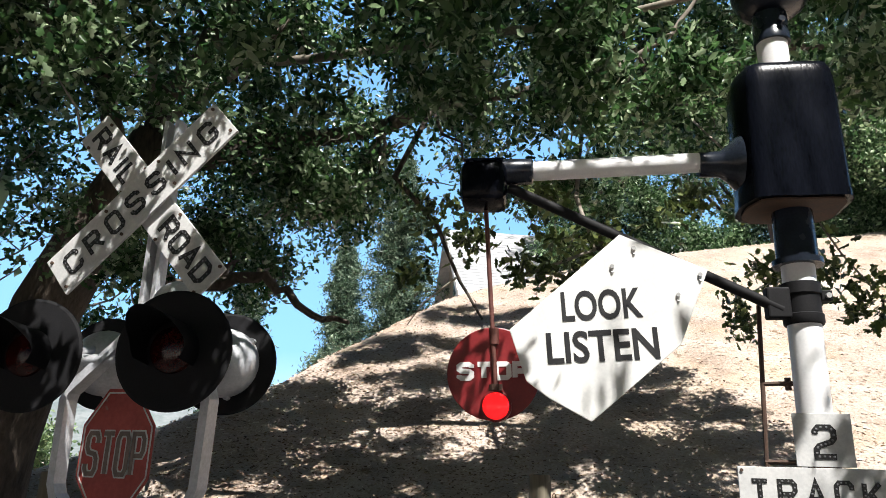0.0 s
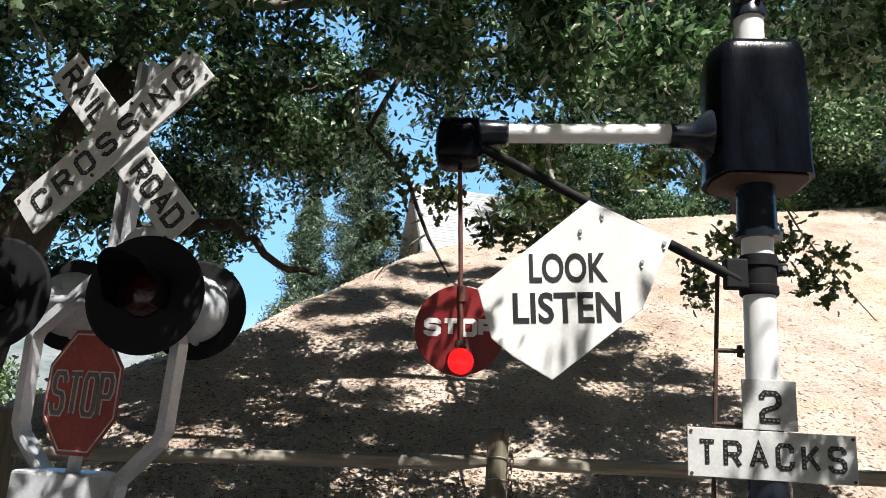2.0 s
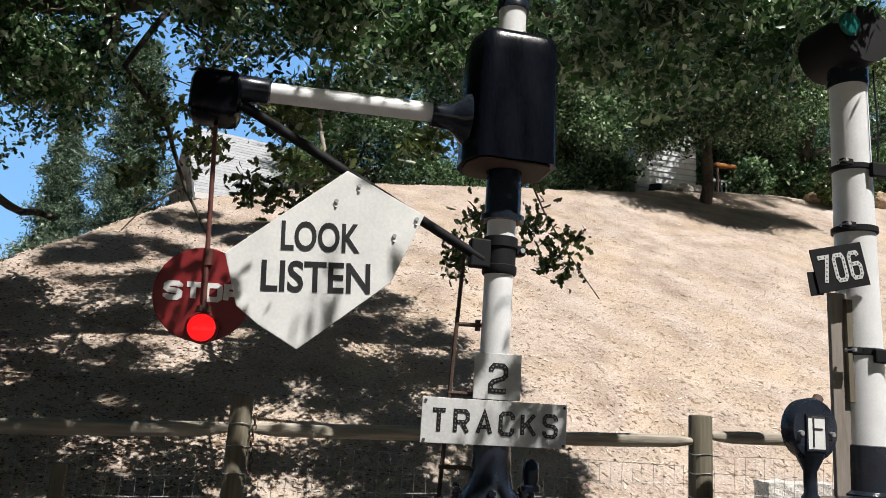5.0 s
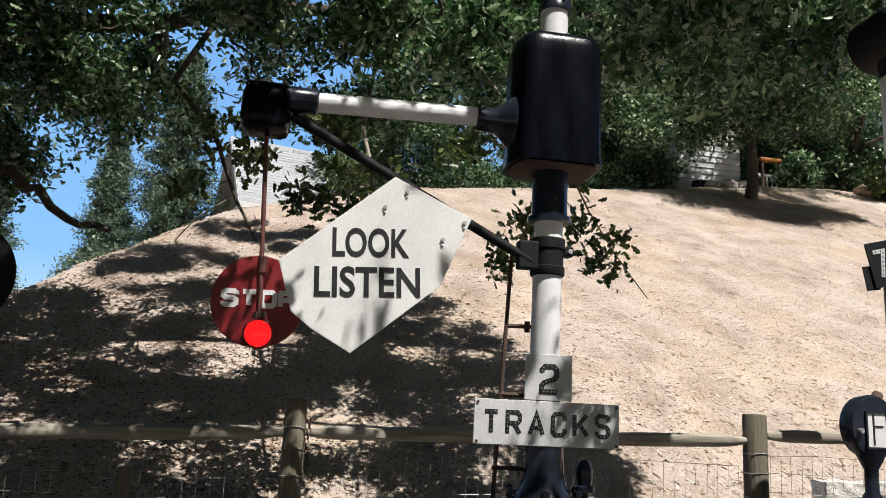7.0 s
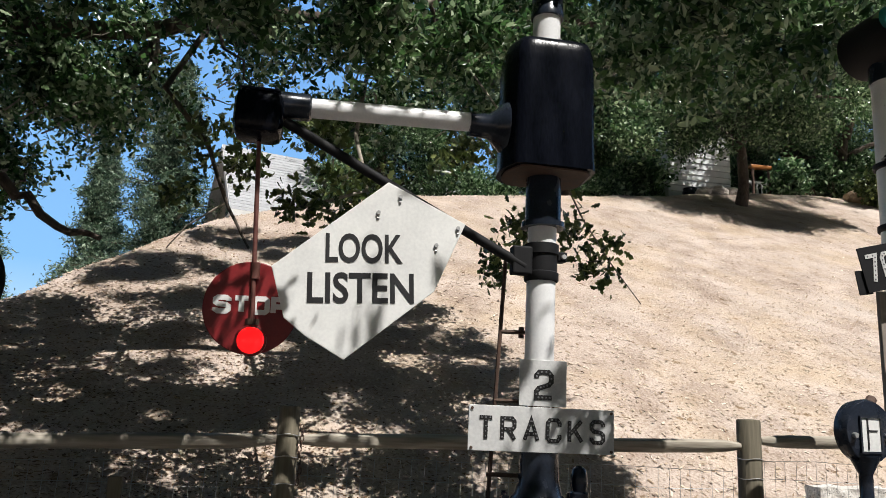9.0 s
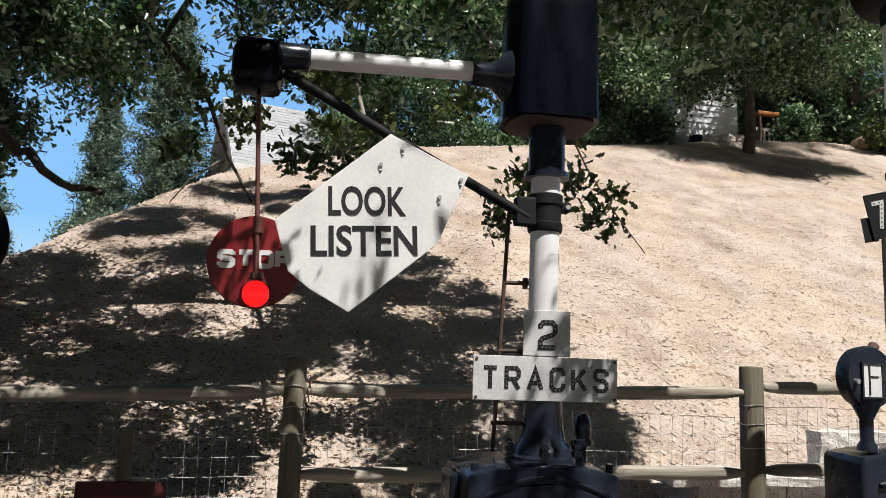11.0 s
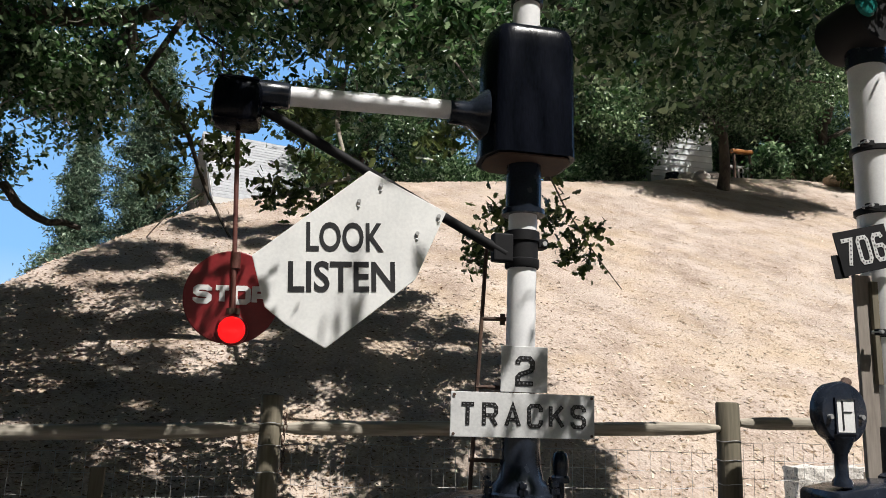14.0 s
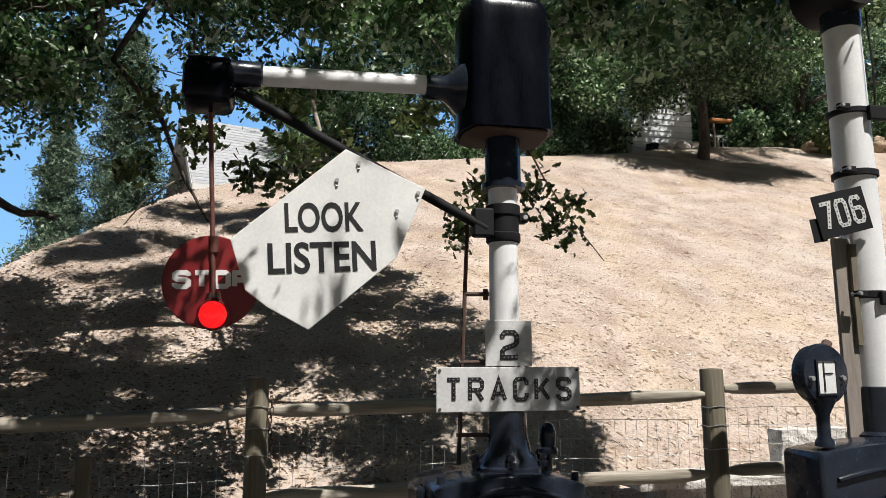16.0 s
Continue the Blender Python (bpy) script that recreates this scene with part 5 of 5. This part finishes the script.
def shrub(x, y, r, h, seed, label="grey-green shrub beside the bank", m=None):
    z = ground_z(x, y)
    o = thing("shrub", (x, y, z - 0.05), label, "shrub", "shrubs")
    rng = random.Random(seed)
    bm = bmesh.new()
    for i in range(9):
        e = Vector((x + rng.uniform(-r, r) * 0.7, y + rng.uniform(-r, r) * 0.7, z + h * rng.uniform(0.5, 0.9)))
        tube(wander((x, y, z - 0.05), e, 3, 0.06, rng), [0.03, 0.024, 0.016, 0.006], bm, 5)
    part("stems", bm, M_TWIG, o)
    crown("foliage", [(x, y, z + h * 0.5, r, r, h * 0.5, 300)], seed, 14, 0.16, 0.17, PLAIN, PLAIN_F, m or M_SHRUB, o)


shrub(-12.6, 11.5, 1.7, 2.3, 301)
shrub(-10.3, 12.5, 1.4, 1.7, 302)
shrub(-15.2, 12.5, 1.8, 2.6, 303)
shrub(16.6, 15.5, 0.7, 1.1, 304, "low green bush by the rocks on the bank", M_LEAFDRY)


for i, (x, y, r, h) in enumerate(((14.9, 20.3, 1.3, 2.6), (17.2, 19.0, 1.2, 2.3), (18.9, 19.6, 1.5, 3.2), (20.9, 19.2, 1.4, 2.8), (12.9, 21.0, 1.4, 3.0), (8.2, 18.6, 1.2, 2.4), (9.1, 16.9, 0.75, 1.5), (16.0, 17.0, 0.55, 1.3), (14.35, 16.9, 0.5, 1.0), (17.6, 17.4, 0.8, 1.6))):
    shrub(x, y, r, h, 380 + i, "leafy green bush under the trees on the bank", M_LEAFTOP)


# ---- houses behind the bank ----
def house_left():
    h = thing("house", (-4.6, 20.2, 4.0), "house with a pale grey shingled roof behind the bank", "house")
    ridge, eave = 10.4, 7.15
    x0, x1 = -4.95, 5.0
    part("wall", bbox(-4.55, 4.6, 20.2, 26, 3.5, 7.25), M_WALLTAN, h)
    bm = plate([(20.2, 7.2), (26.0, 7.2), (23.0, 10.1)], 0.2, Matrix.Translation((-4.55, 0, 0)) @ Matrix(((0, 0, -1, 0), (1, 0, 0, 0), (0, 1, 0, 0), (0, 0, 0, 1))))
    part("gable", bm, M_WALLTAN, h)
    roof = part("roof", plate([(0, 0), (9.95, 0), (9.95, 4.42), (0, 4.42)], 0.14, Matrix.Translation((x0, 19.75, eave)) @ Matrix.Rotation(math.atan2(ridge - eave, 3.25), 4, 'X')), M_ROOF, h, "grey asphalt shingle roof")
    part("roof", plate([(0, 0), (9.95, 0), (9.95, 4.42), (0, 4.42)], 0.14, Matrix.Translation((x1, 26.3, eave)) @ Matrix.Rotation(math.pi, 4, 'Z') @ Matrix.Rotation(math.atan2(ridge - eave, 3.25), 4, 'X')), M_ROOF, h)
    sl = Vector((0, 3.25, ridge - eave)).normalized()
    nn = Vector((0, -sl.z, sl.y))
    o = Vector((x0, 19.75, eave))
    for r in range(22):
        bm = bmesh.new()
        p = o + sl * (0.2 * r) + nn * 0.004
        vs = [p, p + Vector((9.95, 0, 0)), p + Vector((9.95, 0, 0)) + sl * 0.205, p + sl * 0.205]
        lo = [bm.verts.new(v + nn * (0.010 if i < 2 else 0.002)) for i, v in enumerate(vs)]
        bt = [bm.verts.new(v) for v in vs[:2]]
        bm.faces.new(lo)
        bm.faces.new((bt[0], bt[1], lo[1], lo[0]))
        part("shingle_course", bm, M_ROOF, roof)
    part("barge_board", plate([(0, -0.02), (4.42, -0.02), (4.42, -0.24), (0, -0.24)], 0.05, Matrix.Translation((x0 - 0.02, 19.75, eave)) @ Matrix(((0, 0, -1, 0), (sl.y, -sl.z, 0, 0), (sl.z, sl.y, 0, 0), (0, 0, 0, 1)))), M_TRIM, h)
    part("fascia", bbox(x0, x1, 19.72, 19.77, eave - 0.2, eave), M_TRIM, h)
    w = part("window", bbox(-4.64, -4.53, 21.4, 22.6, 7.4, 8.4), M_TRIM, h)
    part("pane", bbox(-4.66, -4.635, 21.5, 22.5, 7.5, 8.3), M_GLASS, w)
    h.location.x = -3.6
    h.rotation_euler.z = radians(15.6)


house_left()


def house_right():
    h = thing("house", (13.5, 20, 7.5), "house with pale grey lap siding and white porch trim", "house")
    wall = part("wall", bbox(9.75, 11.9, 16.6, 17.2, 7.0, 10.4), M_SIDING, h)
    for i in range(15):
        z = 7.3 + 0.2 * i
        bm = bbox(9.73, 11.92, 16.555, 16.598, z, z + 0.185)
        for v in bm.verts:
            if v.co.z > z + 0.1 and v.co.y < 16.58:
                v.co.y += 0.03
        part("siding_board", bm, M_SIDING, wall)
    part("low_wall", bbox(14.3, 18.6, 19.4, 19.7, 7.0, 10.15), M_WALLTAN, h)
    d = part("porch", bbox(13.2, 14.0, 17.6, 18.4, 7.4, 8.75), M_TRIM, h)
    for i in range(5):
        part("baluster", bbox(13.22 + 0.18 * i, 13.26 + 0.18 * i, 17.6, 17.65, 8.75, 9.22), M_TRIM, d)
    part("rail", bbox(13.15, 14.05, 17.58, 17.68, 9.22, 9.29), M_TRIM, d)
    w = part("window", bbox(14.75, 15.65, 19.3, 19.39, 8.9, 9.7), M_TRIM, h)
    for i in range(2):
        part("pane", bbox(14.82 + 0.4 * i, 15.17 + 0.4 * i, 19.28, 19.299, 8.97, 9.63), M_GLASS, w)
    p = thing("planter", (10.2, 16.1, ground_z(10.2, 16.1)), "dark round planter pot by the house", "planter")
    part("pot", lathe([(0.14, 0), (0.22, 0.1), (0.24, 0.3), (0.2, 0.4), (0.22, 0.44)], (10.2, 16.1, ground_z(10.2, 16.1) - 0.02)), M_BLACK, p, smooth=True)
    # unidentified orange thing, built as a plain slab on two legs
    s = thing("orange_object", (14.0, 17.0, 7.6), "orange garden object behind the tree", "toy")
    part("panel", bbox(13.05, 13.85, 17.1, 17.3, 9.58, 9.72), M_ORANGE, s, bevel=0.04)
    part("leg", bbox(13.12, 13.18, 17.15, 17.23, 8.2, 9.6), M_STEEL, s)
    for k, (x0, z0, x1) in enumerate(((15.0, 9.72, 15.62), (14.82, 9.95, 15.34))):
        t = thing("leaning_board", (x1, 17.2, 8.6), "weathered grey board leaning under the trees", "board", "leaning boards")
        d = Vector((x1 - x0, 0, 8.62 - z0))
        u = Vector((d.z, 0, -d.x)).normalized() * 0.075
        bm = bmesh.new()
        ends = [Vector((x0, 17.2 + 0.1 * k, z0)), Vector((x1, 17.2 + 0.1 * k, 8.62))]
        vs = [bm.verts.new(q + o + Vector((0, w, 0))) for w in (-0.02, 0.02) for q, o in ((ends[0], u), (ends[1], u), (ends[1], -u), (ends[0], -u))]
        for f in ((0, 1, 2, 3), (7, 6, 5, 4), (0, 4, 5, 1), (1, 5, 6, 2), (2, 6, 7, 3), (3, 7, 4, 0)):
            bm.faces.new([vs[i] for i in f])
        part("plank", bm, M_POST, t)
    part("leg", bbox(13.72, 13.78, 17.15, 17.23, 8.2, 9.6), M_STEEL, s)


house_right()


def rock(x, y, r, seed):
    z = ground_z(x, y)
    bm = bmesh.new()
    bmesh.ops.create_icosphere(bm, subdivisions=3, radius=r)
    for v in bm.verts:
        v.co *= 1 + 0.35 * noise.noise(v.co * (1.4 / r) + Vector((seed, 0, 0)))
        v.co.z *= 0.7
        v.co += Vector((x, y, z + r * 0.35))
    t = tagged(part("rock", bm, M_BOULDER if r > 0.3 else M_STONE, None), "pale tan boulder on the bank", "rock", "boulders")


for i in range(12):
    shrub(5.0 + 2.1 * i, 24.5 + 0.5 * (i % 2), 2.1, 4.6, 350 + i, "dense dark hedge bush behind the bank", M_LEAFTOP)


for i in range(11):
    shrub(1.5 + 2.3 * i, 21.5 + 0.6 * (i % 3), 1.7, 3.4, 320 + i, "dense dark hedge bush behind the bank", M_LEAFTOP)


for i, (x, y, r) in enumerate(((16.15, 16.0, 0.42), (16.9, 16.1, 0.5), (17.8, 16.4, 0.5), (19.3, 16.9, 0.5), (10.2, 15.3, 0.22), (10.65, 15.25, 0.26), (11.1, 15.35, 0.22), (11.5, 15.4, 0.18))):
    rock(x, y, r, 10 + i)


def litter():
    """Straw, bark chips and dry leaves over the bank."""
    rs = np.random.default_rng(9)
    n = 80000
    x = rs.uniform(-8, 15, n)
    y = 1.3 + 14.5 * rs.uniform(0, 1, n) ** 1.35
    z = np.array([ground_z(a, b) for a, b in zip(x, y)])
    s = 0.010 + 0.06 * rs.uniform(0, 1, n) ** 2.6
    quad = np.array([(-.5, -.16, 0), (.5, -.12, .04), (.55, .14, .10), (-.45, .17, .06)])
    a = rs.uniform(0, 6.28, n)
    tilt = rs.normal(0, 0.22, n)
    v = quad[None] * s[:, None, None]
    X = v[:, :, 0] * np.cos(a)[:, None] - v[:, :, 1] * np.sin(a)[:, None]
    Yy = v[:, :, 0] * np.sin(a)[:, None] + v[:, :, 1] * np.cos(a)[:, None]
    Z = v[:, :, 2] + X * np.sin(tilt)[:, None] + Yy * 0.5
    verts = np.stack([X + x[:, None], Yy + y[:, None], Z + z[:, None] + 0.008], 2).reshape(-1, 3)
    ob = array_mesh("litter", verts, [(0, 1, 2, 3)], n, 4, M_CHIP, None)
    tagged(ob, "dry straw, bark chips and fallen leaves", "litter", kind="stuff")


litter()


def clods():
    """Crumbs and small clods of dry soil lying on the bank."""
    rs = np.random.default_rng(29)
    n = 26000
    x = rs.uniform(-6, 13, n)
    y = 1.3 + 12.5 * rs.uniform(0, 1, n) ** 1.2
    z = np.array([ground_z(a, b) for a, b in zip(x, y)])
    size = 0.007 + 0.030 * rs.uniform(0, 1, n) ** 3.2
    lump = np.array([(1, 0, 0), (-1, 0.1, 0), (0, 1, 0), (0.1, -1, 0), (0, 0, 0.62), (0, 0, -0.5)])
    faces = [(0, 2, 4), (2, 1, 4), (1, 3, 4), (3, 0, 4)]
    v = lump[None] * size[:, None, None] * rs.uniform(0.6, 1.4, (n, 6, 3))
    a = rs.uniform(0, 6.28, n)
    X = v[:, :, 0] * np.cos(a)[:, None] - v[:, :, 1] * np.sin(a)[:, None]
    Y = v[:, :, 0] * np.sin(a)[:, None] + v[:, :, 1] * np.cos(a)[:, None]
    verts = np.stack([X + x[:, None], Y + y[:, None], v[:, :, 2] + 0.5 * Y + z[:, None] + 0.004], 2).reshape(-1, 3)
    tagged(array_mesh("clods", verts, faces, n, 6, M_SOIL, None), "small dry soil clods on the bank", "clods", kind="stuff")


clods()


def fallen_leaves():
    """Curled brown oak leaves under the tree, laid thick to darken its shaded ground."""
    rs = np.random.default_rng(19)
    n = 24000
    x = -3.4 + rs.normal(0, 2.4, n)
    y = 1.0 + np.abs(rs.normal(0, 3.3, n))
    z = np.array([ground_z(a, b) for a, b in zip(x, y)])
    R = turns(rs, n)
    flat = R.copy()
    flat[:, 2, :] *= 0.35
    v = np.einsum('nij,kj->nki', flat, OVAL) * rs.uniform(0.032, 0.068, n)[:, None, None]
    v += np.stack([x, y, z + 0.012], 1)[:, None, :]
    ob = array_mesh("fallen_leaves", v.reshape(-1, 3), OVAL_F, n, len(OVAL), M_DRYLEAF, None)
    tagged(ob, "brown fallen oak leaves under the tree, thickened to deepen the shade", "leaves", kind="stuff")


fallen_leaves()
